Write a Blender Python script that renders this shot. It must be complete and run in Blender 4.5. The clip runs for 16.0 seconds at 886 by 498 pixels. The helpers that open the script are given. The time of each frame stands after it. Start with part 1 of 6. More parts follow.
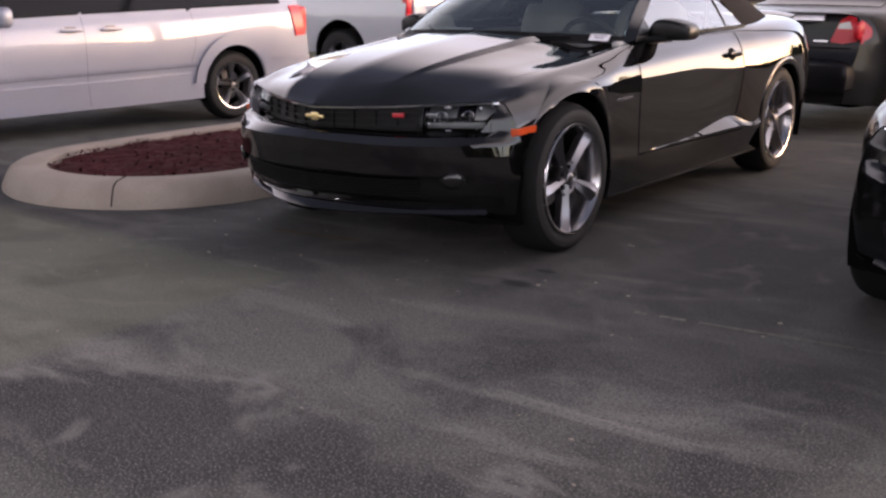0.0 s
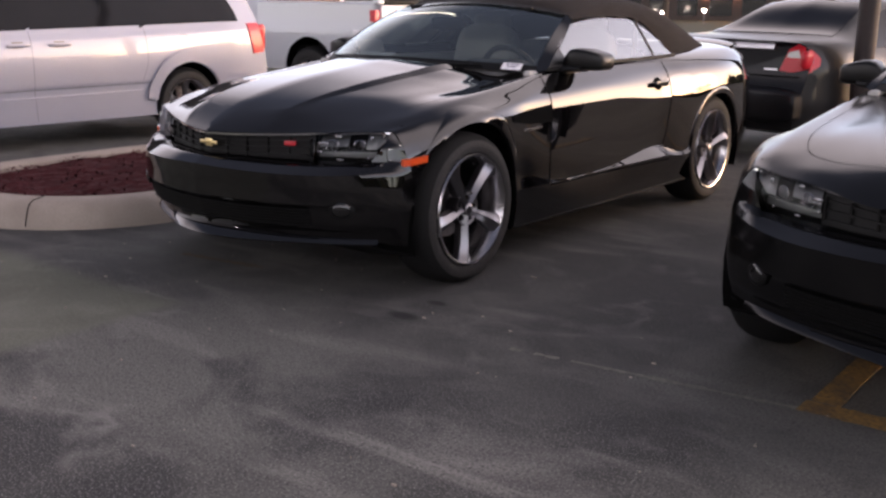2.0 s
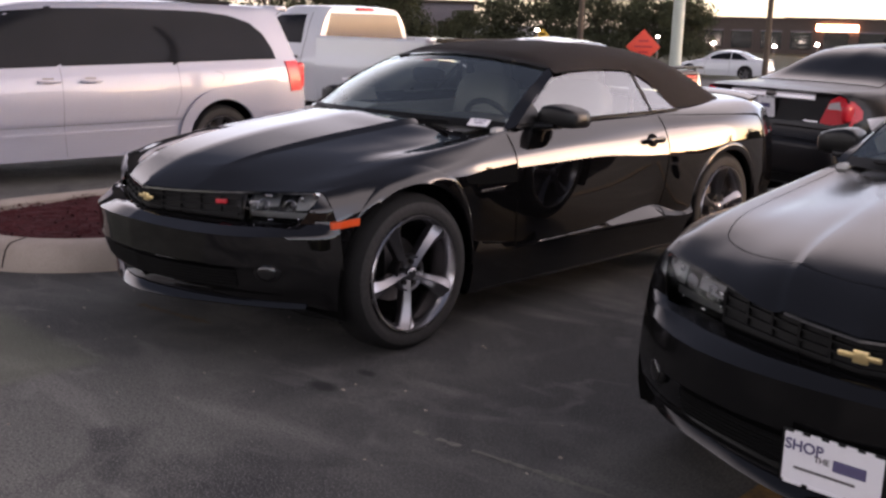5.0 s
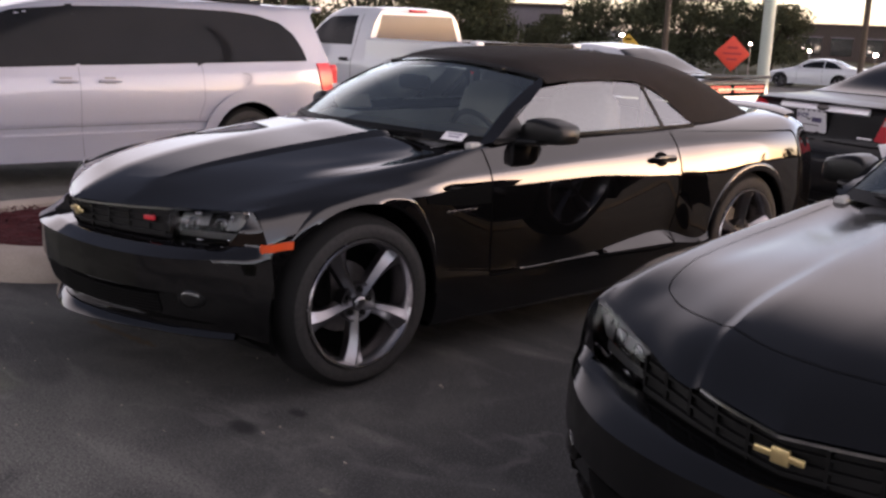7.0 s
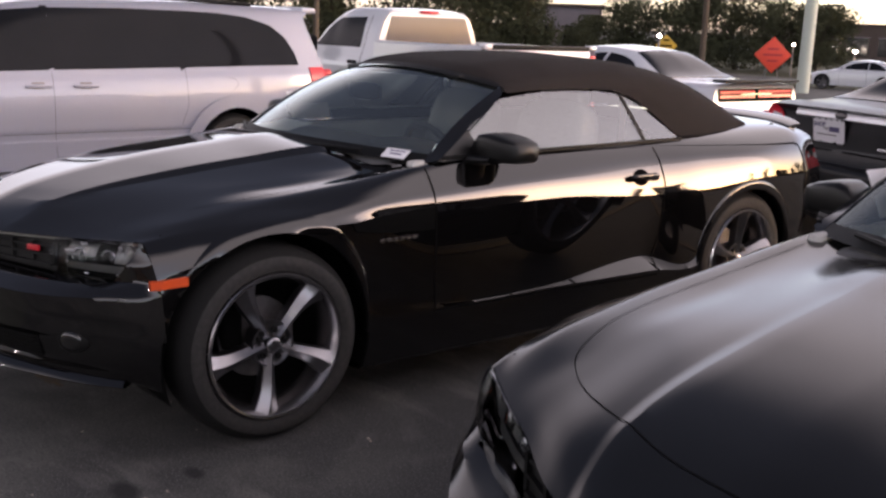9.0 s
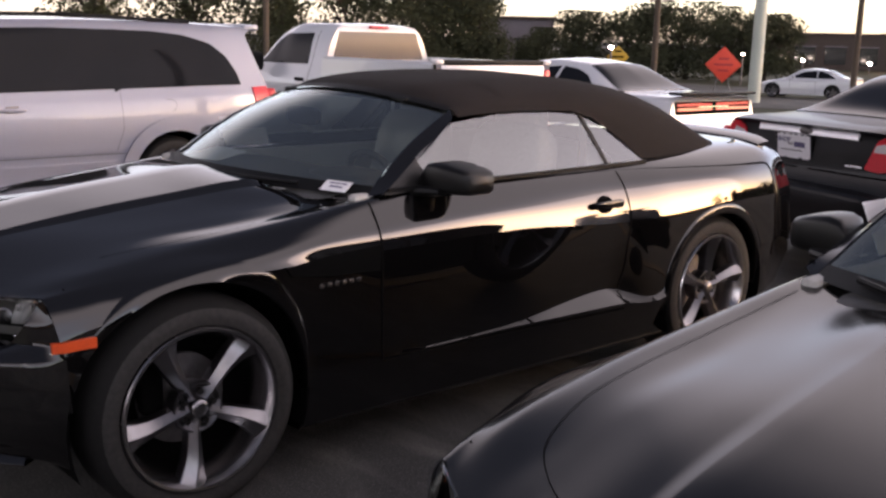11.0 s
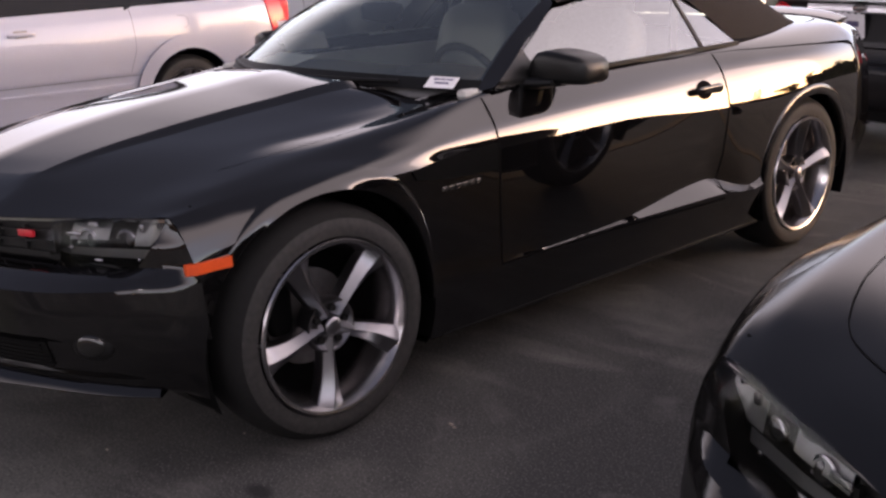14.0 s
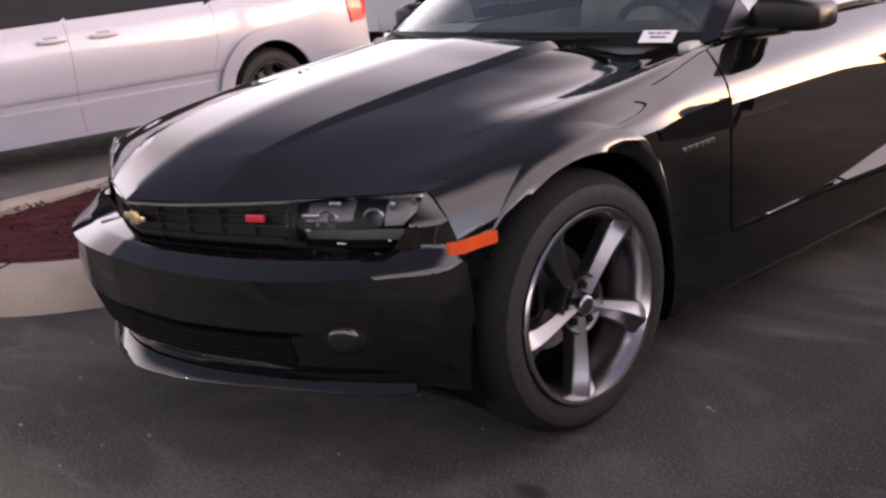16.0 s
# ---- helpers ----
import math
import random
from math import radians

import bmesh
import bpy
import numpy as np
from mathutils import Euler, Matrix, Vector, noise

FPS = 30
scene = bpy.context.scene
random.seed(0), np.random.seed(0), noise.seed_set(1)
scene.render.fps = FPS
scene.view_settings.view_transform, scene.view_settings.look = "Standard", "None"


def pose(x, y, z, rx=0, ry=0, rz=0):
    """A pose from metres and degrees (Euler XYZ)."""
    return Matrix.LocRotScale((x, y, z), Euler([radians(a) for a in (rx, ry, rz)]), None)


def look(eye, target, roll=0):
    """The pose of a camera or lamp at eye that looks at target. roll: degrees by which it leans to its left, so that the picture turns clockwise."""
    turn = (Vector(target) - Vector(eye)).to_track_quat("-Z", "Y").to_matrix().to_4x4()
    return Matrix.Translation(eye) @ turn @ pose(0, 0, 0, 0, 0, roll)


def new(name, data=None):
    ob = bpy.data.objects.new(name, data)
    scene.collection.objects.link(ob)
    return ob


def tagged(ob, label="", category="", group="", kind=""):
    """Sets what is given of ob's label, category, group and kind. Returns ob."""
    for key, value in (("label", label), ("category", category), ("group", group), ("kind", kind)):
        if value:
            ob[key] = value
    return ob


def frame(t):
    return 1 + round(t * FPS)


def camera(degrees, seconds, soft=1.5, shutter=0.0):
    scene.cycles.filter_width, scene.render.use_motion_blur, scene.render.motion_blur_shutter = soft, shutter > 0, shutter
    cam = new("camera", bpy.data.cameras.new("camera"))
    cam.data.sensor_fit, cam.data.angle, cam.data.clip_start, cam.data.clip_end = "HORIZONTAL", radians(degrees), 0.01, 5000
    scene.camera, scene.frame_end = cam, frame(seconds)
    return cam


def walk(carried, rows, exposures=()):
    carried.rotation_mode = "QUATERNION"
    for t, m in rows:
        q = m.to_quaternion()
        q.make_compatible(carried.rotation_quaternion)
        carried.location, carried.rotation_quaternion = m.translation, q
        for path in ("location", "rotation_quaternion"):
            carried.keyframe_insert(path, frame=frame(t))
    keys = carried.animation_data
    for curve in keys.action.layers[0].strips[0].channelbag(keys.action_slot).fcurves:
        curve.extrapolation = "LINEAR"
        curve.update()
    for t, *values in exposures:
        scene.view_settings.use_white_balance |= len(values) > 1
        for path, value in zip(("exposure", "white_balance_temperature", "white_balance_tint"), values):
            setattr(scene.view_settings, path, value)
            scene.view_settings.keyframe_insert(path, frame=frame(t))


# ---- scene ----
cam = camera(46.8, 16.0, 2.6)
PATH = [
    (0, (3.359, -4.207, 1.278), (2.181, -2.671, 0.773), -0.2),
    (0.5, (3.43, -4.12, 1.287), (2.271, -2.57, 0.783), 0.3),
    (1, (3.515, -4.033, 1.296), (2.372, -2.47, 0.797), 0.7),
    (1.5, (3.638, -3.933, 1.317), (2.475, -2.381, 0.827), 0.7),
    (2, (3.72, -3.845, 1.343), (2.533, -2.309, 0.864), 0.8),
    (2.5, (3.765, -3.751, 1.363), (2.558, -2.226, 0.899), 0.9),
    (3, (3.792, -3.669, 1.388), (2.571, -2.15, 0.936), 1.3),
    (3.5, (3.834, -3.592, 1.415), (2.599, -2.082, 0.972), 1.8),
    (4, (3.955, -3.491, 1.435), (2.689, -2.006, 0.997), 1.7),
    (6.5, (4.15, -2.58, 1.513), (2.703, -1.268, 1.083), 2.1),
    (7, (4.148, -2.42, 1.496), (2.682, -1.129, 1.064), 2.3),
    (7.5, (4.145, -2.246, 1.496), (2.661, -0.98, 1.056), 2.5),
    (8, (4.151, -2.043, 1.495), (2.648, -0.799, 1.055), 2.8),
    (8.5, (4.086, -1.879, 1.509), (2.575, -0.645, 1.071), 2.7),
    (9, (3.999, -1.747, 1.518), (2.482, -0.518, 1.085), 2.2),
    (11.5, (3.649, -1.453, 1.537), (2.211, -0.126, 1.124), 1.3),
    (12, (3.606, -1.463, 1.524), (2.207, -0.102, 1.088), 1.1),
    (12.5, (3.565, -1.492, 1.504), (2.188, -0.121, 1.032), 0.6),
    (13, (3.496, -1.537, 1.471), (2.118, -0.179, 0.964), -0.1),
    (13.5, (3.406, -1.621, 1.448), (2.011, -0.294, 0.909), -1.0),
    (14, (3.216, -1.696, 1.435), (1.81, -0.392, 0.868), -1.6),
    (14.5, (3.004, -1.776, 1.411), (1.584, -0.491, 0.833), -2.5),
    (15, (2.85, -1.8, 1.4), (1.399, -0.558, 0.807), -3.5),
    (15.5, (2.697, -1.844, 1.386), (1.234, -0.621, 0.783), -4.4),
    (16, (2.577, -1.994, 1.326), (1.148, -0.717, 0.753), -4.9),
]
walk(cam, [(t, look(eye, target, roll)) for t, eye, target, roll in PATH], [(0, 3.7, 6300, 30), (4.2, 3.7, 6300, 30), (6.5, 3.5, 6300, 30), (9, 3.55, 6300, 30), (12.5, 3.35, 6300, 30), (14, 3.8, 6450, 33), (16, 4.05, 6500, 34)])

# ---- light ----
world = bpy.data.worlds.new("world")
scene.world = world
world.use_nodes = True
_n, _l = world.node_tree.nodes, world.node_tree.links
_sky = _n.new("ShaderNodeTexSky")
_sky.sky_type = "NISHITA"
_sky.sun_disc = False
_sky.sun_elevation = radians(3.2)
_sky.sun_rotation = radians(45.0)
_sky.air_density, _sky.dust_density, _sky.ozone_density = 0.75, 1.3, 1.5
# a grey cloud deck overhead leaves a clear strip of evening sky above the horizon
_co, _xyz, _noise = _n.new("ShaderNodeTexCoord"), _n.new("ShaderNodeSeparateXYZ"), _n.new("ShaderNodeTexNoise")
_noise.inputs["Scale"].default_value, _noise.inputs["Detail"].default_value = 2.2, 5
_add, _rng, _mix = _n.new("ShaderNodeMath"), _n.new("ShaderNodeMapRange"), _n.new("ShaderNodeMix")
_add.operation = "MULTIPLY_ADD"
_add.inputs[1].default_value = 0.14
_rng.interpolation_type = "SMOOTHSTEP"
_rng.inputs["From Min"].default_value, _rng.inputs["From Max"].default_value, _rng.inputs["To Max"].default_value = 0.02, 0.50, 0.97
_rng.inputs["To Min"].default_value = 0.4
_mix.data_type = "RGBA"
# the deck is warm grey low down and cool grey overhead
_deck, _high = _n.new("ShaderNodeMix"), _n.new("ShaderNodeMapRange")
_deck.data_type, _high.interpolation_type = "RGBA", "SMOOTHSTEP"
_deck.inputs["A"].default_value, _deck.inputs["B"].default_value = (1.05, 0.98, 0.88, 1), (0.080, 0.088, 0.102, 1)
_high.inputs["From Min"].default_value, _high.inputs["From Max"].default_value = 0.25, 0.62
_l.new(_deck.outputs["Result"], _mix.inputs["B"])
_l.new(_co.outputs["Generated"], _xyz.inputs["Vector"])
_l.new(_co.outputs["Generated"], _noise.inputs["Vector"])
_l.new(_noise.outputs["Fac"], _add.inputs[0])
# the deck thins towards the sunset
_dot, _lift = _n.new("ShaderNodeVectorMath"), _n.new("ShaderNodeMath")
_dot.operation, _lift.operation = "DOT_PRODUCT", "MULTIPLY_ADD"
_dot.inputs[1].default_value = (0.71, 0.704, 0.0)
_lift.inputs[1].default_value = -0.16
_l.new(_co.outputs["Generated"], _dot.inputs[0])
_l.new(_dot.outputs["Value"], _lift.inputs[0])
_l.new(_xyz.outputs["Z"], _lift.inputs[2])
_l.new(_lift.outputs[0], _add.inputs[2])
_l.new(_add.outputs[0], _rng.inputs["Value"])
_wide = _n.new("ShaderNodeMath")
_wide.operation = "MULTIPLY_ADD"
_wide.inputs[1].default_value = -0.80
_l.new(_dot.outputs["Value"], _wide.inputs[0])
_l.new(_add.outputs[0], _wide.inputs[2])
# the haze along the horizon stays pale all round
_low, _least = _n.new("ShaderNodeMath"), _n.new("ShaderNodeMath")
_low.operation, _least.operation = "MULTIPLY_ADD", "MINIMUM"
_low.inputs[1].default_value, _low.inputs[2].default_value = 1.15, 0.04
_l.new(_xyz.outputs["Z"], _low.inputs[0])
_l.new(_wide.outputs[0], _least.inputs[0])
_l.new(_low.outputs[0], _least.inputs[1])
_l.new(_least.outputs[0], _high.inputs["Value"])
_l.new(_high.outputs["Result"], _deck.inputs["Factor"])
_l.new(_rng.outputs["Result"], _mix.inputs["Factor"])
_l.new(_sky.outputs["Color"], _mix.inputs["A"])
_l.new(_mix.outputs["Result"], _n["Background"].inputs["Color"])
_n["Background"].inputs["Strength"].default_value = 0.15
sun = new("sun", bpy.data.lights.new("sun", "SUN"))
sun.data.energy, sun.data.angle, sun.data.color = 0.06, radians(30), (1.0, 0.85, 0.75)
sun.matrix_world = look((0, 0, 0), (-0.71, -0.704, -0.1))


# ---- materials ----
def mat(name, base=(0.5, 0.5, 0.5), rough=0.5, metal=0.0, coat=0.0, spec=0.5, grain=0.0, scale=40.0, bump=0.0, second=None, stain=0.0,
        stain_scale=2.0, emit=None, power=0.0, coat_rough=0.03):
    m = bpy.data.materials.new(name)
    m.use_nodes = True
    n, l = m.node_tree.nodes, m.node_tree.links
    b = n["Principled BSDF"]
    b.inputs["Roughness"].default_value, b.inputs["Metallic"].default_value = rough, metal
    b.inputs["Coat Weight"].default_value, b.inputs["Coat Roughness"].default_value = coat, coat_rough
    b.inputs["Specular IOR Level"].default_value = spec
    b.inputs["Base Color"].default_value = (*base, 1)
    if emit:
        b.inputs["Emission Color"].default_value, b.inputs["Emission Strength"].default_value = (*emit, 1), power
    if grain or stain or bump:
        co = n.new("ShaderNodeTexCoord")
        fine, wide = n.new("ShaderNodeTexNoise"), n.new("ShaderNodeTexNoise")
        fine.inputs["Scale"].default_value, fine.inputs["Detail"].default_value = scale, 6
        wide.inputs["Scale"].default_value, wide.inputs["Detail"].default_value = stain_scale, 4
        l.new(co.outputs["Object"], fine.inputs["Vector"])
        l.new(co.outputs["Object"], wide.inputs["Vector"])
        other = second or tuple(c * 0.45 for c in base)
        mix1, mix2 = n.new("ShaderNodeMix"), n.new("ShaderNodeMix")
        mix1.data_type = mix2.data_type = "RGBA"
        r1, r2 = n.new("ShaderNodeMapRange"), n.new("ShaderNodeMapRange")
        r1.inputs["From Min"].default_value, r1.inputs["From Max"].default_value, r1.inputs["To Max"].default_value = 0.35, 0.7, grain
        r2.inputs["From Min"].default_value, r2.inputs["From Max"].default_value, r2.inputs["To Max"].default_value = 0.42, 0.66, stain
        l.new(fine.outputs["Fac"], r1.inputs["Value"])
        l.new(wide.outputs["Fac"], r2.inputs["Value"])
        l.new(r1.outputs["Result"], mix1.inputs["Factor"])
        l.new(r2.outputs["Result"], mix2.inputs["Factor"])
        mix1.inputs["A"].default_value, mix1.inputs["B"].default_value = (*base, 1), (*other, 1)
        l.new(mix1.outputs["Result"], mix2.inputs["A"])
        mix2.inputs["B"].default_value = (*other, 1)
        l.new(mix2.outputs["Result"], b.inputs["Base Color"])
        if bump:
            bp = n.new("ShaderNodeBump")
            bp.inputs["Strength"].default_value, bp.inputs["Distance"].default_value = bump, 0.01
            l.new(fine.outputs["Fac"], bp.inputs["Height"])
            l.new(bp.outputs["Normal"], b.inputs["Normal"])
    return m


def glass_mat(name, tint, ior=1.5):
    m = bpy.data.materials.new(name)
    m.use_nodes = True
    n, l = m.node_tree.nodes, m.node_tree.links
    n.remove(n["Principled BSDF"])
    tr, gl, fr, mx = (
        n.new("ShaderNodeBsdfTransparent"), n.new("ShaderNodeBsdfGlossy"), n.new("ShaderNodeFresnel"), n.new("ShaderNodeMixShader"))
    tr.inputs["Color"].default_value = (*tint, 1)
    gl.inputs["Roughness"].default_value = 0.02
    gl.inputs["Color"].default_value = (*[min(1.0, c / max(tint) + 0.04) for c in tint], 1)
    fr.inputs["IOR"].default_value = ior
    l.new(fr.outputs["Fac"], mx.inputs["Fac"])
    l.new(tr.outputs["BSDF"], mx.inputs[1])
    l.new(gl.outputs["BSDF"], mx.inputs[2])
    l.new(mx.outputs["Shader"], n["Material Output"].inputs["Surface"])
    return m


OIL = ((1.0, -0.60, 0.075, 0.045), (1.0, -0.36, 0.05, 0.03))


def asphalt_mat():
    m = bpy.data.materials.new("asphalt")
    m.use_nodes = True
    n, l = m.node_tree.nodes, m.node_tree.links
    b = n["Principled BSDF"]
    b.inputs["Roughness"].default_value = 0.85
    b.inputs["Specular IOR Level"].default_value = 0.3
    co = n.new("ShaderNodeTexCoord")

    def tex(scale, detail, lo, hi, squash=None, warp=0.0):
        t, r = n.new("ShaderNodeTexNoise"), n.new("ShaderNodeMapRange")
        t.inputs["Scale"].default_value, t.inputs["Detail"].default_value, t.inputs["Distortion"].default_value = scale, detail, warp
        r.inputs["From Min"].default_value, r.inputs["From Max"].default_value = lo, hi
        if squash:
            mp = n.new("ShaderNodeMapping")
            mp.inputs["Scale"].default_value = squash[:3]
            mp.inputs["Rotation"].default_value = (0, 0, squash[3])
            l.new(co.outputs["Object"], mp.inputs["Vector"])
            l.new(mp.outputs["Vector"], t.inputs["Vector"])
        else:
            l.new(co.outputs["Object"], t.inputs["Vector"])
        l.new(t.outputs["Fac"], r.inputs["Value"])
        return r.outputs["Result"], t.outputs["Fac"]

    def blend(a, c, f, k=1.0):
        x = n.new("ShaderNodeMix")
        x.data_type = "RGBA"
        if k != 1.0:
            mul = n.new("ShaderNodeMath")
            mul.operation = "MULTIPLY"
            mul.inputs[1].default_value = k
            l.new(f, mul.inputs[0])
            f = mul.outputs[0]
        l.new(f, x.inputs["Factor"])
        if isinstance(a, tuple):
            x.inputs["A"].default_value = (*a, 1)
        else:
            l.new(a, x.inputs["A"])
        x.inputs["B"].default_value = (*c, 1)
        return x.outputs["Result"]

    wide, _ = tex(0.55, 4, 0.45, 0.56, None, 1.0)
    patch, _ = tex(1.3, 6, 0.48, 0.66, None, 0.5)
    streak, _ = tex(1.9, 9, 0.54, 0.74, (0.45, 1.7, 1, 0.5), 0.8)
    speck, gf = tex(85, 6, 0.46, 0.66)
    stone, sf = tex(140, 5, 0.545, 0.68)
    dark, _ = tex(1.6, 6, 0.54, 0.66, None, 0.8)
    c = blend((0.046, 0.046, 0.046), (0.125, 0.125, 0.114), wide)
    c = blend(c, (0.145, 0.143, 0.130), patch, 0.6)
    c = blend(c, (0.26, 0.25, 0.23), streak, 0.8)
    c = blend(c, (0.032, 0.032, 0.034), dark, 0.75)
    c = blend(c, (0.020, 0.020, 0.021), speck, 0.65)
    c = blend(c, (0.33, 0.32, 0.30), stone, 0.72)
    # pale scuffs that wander like cracks, broken up by a mask
    _, vein = tex(0.75, 4, 0, 1, (1, 1.5, 1, 0.35), 1.2)
    away, near, mask = n.new("ShaderNodeMath"), n.new("ShaderNodeMapRange"), n.new("ShaderNodeMath")
    sub = n.new("ShaderNodeMath")
    sub.operation, away.operation, mask.operation = "SUBTRACT", "ABSOLUTE", "MULTIPLY"
    sub.inputs[1].default_value = 0.5
    l.new(vein, sub.inputs[0])
    l.new(sub.outputs[0], away.inputs[0])
    near.inputs["From Min"].default_value, near.inputs["From Max"].default_value = 0.035, 0.0
    l.new(away.outputs[0], near.inputs["Value"])
    broken, _ = tex(3.1, 5, 0.46, 0.66)
    l.new(near.outputs["Result"], mask.inputs[0])
    l.new(broken, mask.inputs[1])
    c = blend(c, (0.25, 0.24, 0.225), mask.outputs[0], 0.55)
    # shade round the parked cars put into the asphalt colour, with a wandering edge
    sep0, edge, car_shade = n.new("ShaderNodeSeparateXYZ"), n.new("ShaderNodeMath"), n.new("ShaderNodeMapRange")
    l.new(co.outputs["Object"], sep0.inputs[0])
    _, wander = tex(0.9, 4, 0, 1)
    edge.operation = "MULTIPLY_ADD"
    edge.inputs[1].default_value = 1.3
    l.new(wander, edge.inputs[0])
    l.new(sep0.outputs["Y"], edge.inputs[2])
    car_shade.interpolation_type = "SMOOTHSTEP"
    car_shade.inputs["From Min"].default_value, car_shade.inputs["From Max"].default_value = -0.75, -0.15
    l.new(edge.outputs[0], car_shade.inputs["Value"])
    c = blend(c, (0.046, 0.046, 0.046), car_shade.outputs["Result"], 0.5)
    # an older, paler and greener patch of surface with a straight edge
    sep = n.new("ShaderNodeSeparateXYZ")
    l.new(co.outputs["Object"], sep.inputs[0])
    old = n.new("ShaderNodeMath")
    old.operation = "MULTIPLY"
    for k, (axis, a, z) in enumerate((("X", 0.20, 0.06), ("Y", -1.02, -1.20))):
        mr = n.new("ShaderNodeMapRange")
        mr.interpolation_type = "SMOOTHSTEP"
        mr.inputs["From Min"].default_value, mr.inputs["From Max"].default_value = a, z
        l.new(sep.outputs[axis], mr.inputs["Value"])
        l.new(mr.outputs["Result"], old.inputs[k])
    c = blend(c, (0.15, 0.158, 0.108), old.outputs[0], 0.45)
    # oil spots between the two cars
    for sx, sy, rx, ry in OIL:
        mp, ln, mr = n.new("ShaderNodeMapping"), n.new("ShaderNodeVectorMath"), n.new("ShaderNodeMapRange")
        mp.vector_type = "POINT"
        mp.inputs["Location"].default_value = (-sx / rx, -sy / ry, 0)
        mp.inputs["Scale"].default_value = (1 / rx, 1 / ry, 0)
        l.new(co.outputs["Object"], mp.inputs["Vector"])
        ln.operation = "LENGTH"
        l.new(mp.outputs["Vector"], ln.inputs[0])
        mr.inputs["From Min"].default_value, mr.inputs["From Max"].default_value = 1.25, 0.6
        l.new(ln.outputs["Value"], mr.inputs["Value"])
        c = blend(c, (0.012, 0.012, 0.013), mr.outputs["Result"], 0.85)
    l.new(c, b.inputs["Base Color"])
    bp = n.new("ShaderNodeBump")
    bp.inputs["Strength"].default_value, bp.inputs["Distance"].default_value = 0.5, 0.004
    l.new(sf, bp.inputs["Height"])
    l.new(bp.outputs["Normal"], b.inputs["Normal"])
    return m


BLACK = mat("black_paint", (0.003, 0.0028, 0.003), 0.4, 0.0, 1.0, 0.0, 0.25, 300, 0.0, (0.001, 0.001, 0.0012), coat_rough=0.025)
BLACK.node_tree.nodes["Principled BSDF"].inputs["Coat IOR"].default_value = 1.6
LAMPGREY = mat("lamp_reflector", (.16, .16, .155), .32, .8, 0.0, 0.0, .2, 200, 0.0, (.1, .1, .1))
DUSTYBLACK = mat("dusty_black_paint", (0.0035, 0.0035, 0.0037), 0.45, 0.0, 0.8, 0.0, 0.3, 260, 0.0, (0.005, 0.005, 0.005), 0.3, 2.0, coat_rough=0.14)
SILVER = mat("silver_paint", (0.27, 0.285, 0.35), 0.42, 0.25, 1.0, 0.5, 0.06, 220, 0.0, (0.5, 0.49, 0.5), 0.06, 1.5)
WHITE = mat("white_paint", (0.62, 0.63, 0.66), 0.3, 0.0, 1.0, 0.5, 0.05, 90, 0.0, (0.66, 0.65, 0.64), 0.08, 1.2)
DARKPAINT = mat("black_paint_dusty", (0.006, 0.006, 0.007), 0.4, 0.0, 0.25, 0.15, 0.2, 200, 0.0, (0.025, 0.025, 0.025), 0.25, 2.5)
SEAM = mat("panel_seam", (0.10, 0.10, 0.11), 0.7, 0, 0, 0.2, 0.3, 60)
PLASTIC = mat("black_plastic", (0.005, 0.005, 0.005), 0.55, 0, 0, 0.2, 0.4, 120, 0.05)
GLOSSBLACK = mat("gloss_black", (0.006, 0.006, 0.006), 0.12, 0, 0.6, 0.5, 0.2, 80)
# near-black for linings and gaps, and for shade behind spokes and in handle cups
VOID = mat("lining_and_shade", (0.003, 0.003, 0.003), 0.95, 0, 0, 0.05, 0.4, 30)
TREAD = mat("tread_rubber", (0.010, 0.010, 0.010), 0.85, 0, 0, 0.15, 0.5, 60, 0.12, (0.015, 0.014, 0.014))
RUBBER = mat("rubber", (0.020, 0.019, 0.019), 0.75, 0, 0, 0.25, 0.5, 60, 0.12, (0.04, 0.038, 0.036))
FABRIC = mat("canvas", (0.022, 0.0185, 0.018), 0.95, 0, 0, 0.15, 0.6, 400, 0.25, (0.016, 0.013, 0.012), 0.3, 3.0)
SATIN = mat("satin_black", (0.005, 0.005, 0.005), 0.36, 0, 0, 0.3, 0.3, 160, 0.04)
WHEELALLOY = mat("wheel_alloy", (0.22, 0.216, 0.23), 0.30, 1.0, 0.3, 0.5, 0.3, 50, 0.0, (0.27, 0.26, 0.27))
ALLOY = mat("polished_alloy", (0.46, 0.45, 0.46), 0.24, 1.0, 0.3, 0.5, 0.2, 60, 0.0, (0.4, 0.39, 0.4))
STEEL = mat("brake_steel", (0.20, 0.19, 0.19), 0.5, 1.0, 0, 0.5, 0.4, 50)
CHROME = mat("chrome", (0.75, 0.75, 0.76), 0.08, 1.0, 0, 0.5, 0.1, 30)
GOLD = mat("gold_badge", (0.78, 0.60, 0.28), 0.3, 0.8, 0.6, 0.5, 0.2, 60)
REDMARK = mat("red_badge", (0.5, 0.02, 0.03), 0.3, 0, 0.5, 0.5, 0.1, 60)
AMBER = mat("amber_lens", (0.65, 0.08, 0.015), 0.2, 0, 0.8, 0.5, 0.25, 150, 0.05, (0.35, 0.035, 0.01))
REDLENS = mat("red_lens", (0.62, 0.018, 0.03), 0.3, 0, 0.25, 0.3, 0.25, 110, 0.04, (0.35, 0.01, 0.015))
CLEARLENS = mat("clear_lens", (0.55, 0.5, 0.5), 0.15, 0, 1.0, 0.5, 0.3, 90, 0.05)
TINT = mat("tinted_glass", (0.008, 0.009, 0.011), 0.05, 0, 0.0, 0.13, 0.3, 2.0, 0.0, (0.018, 0.017, 0.02))
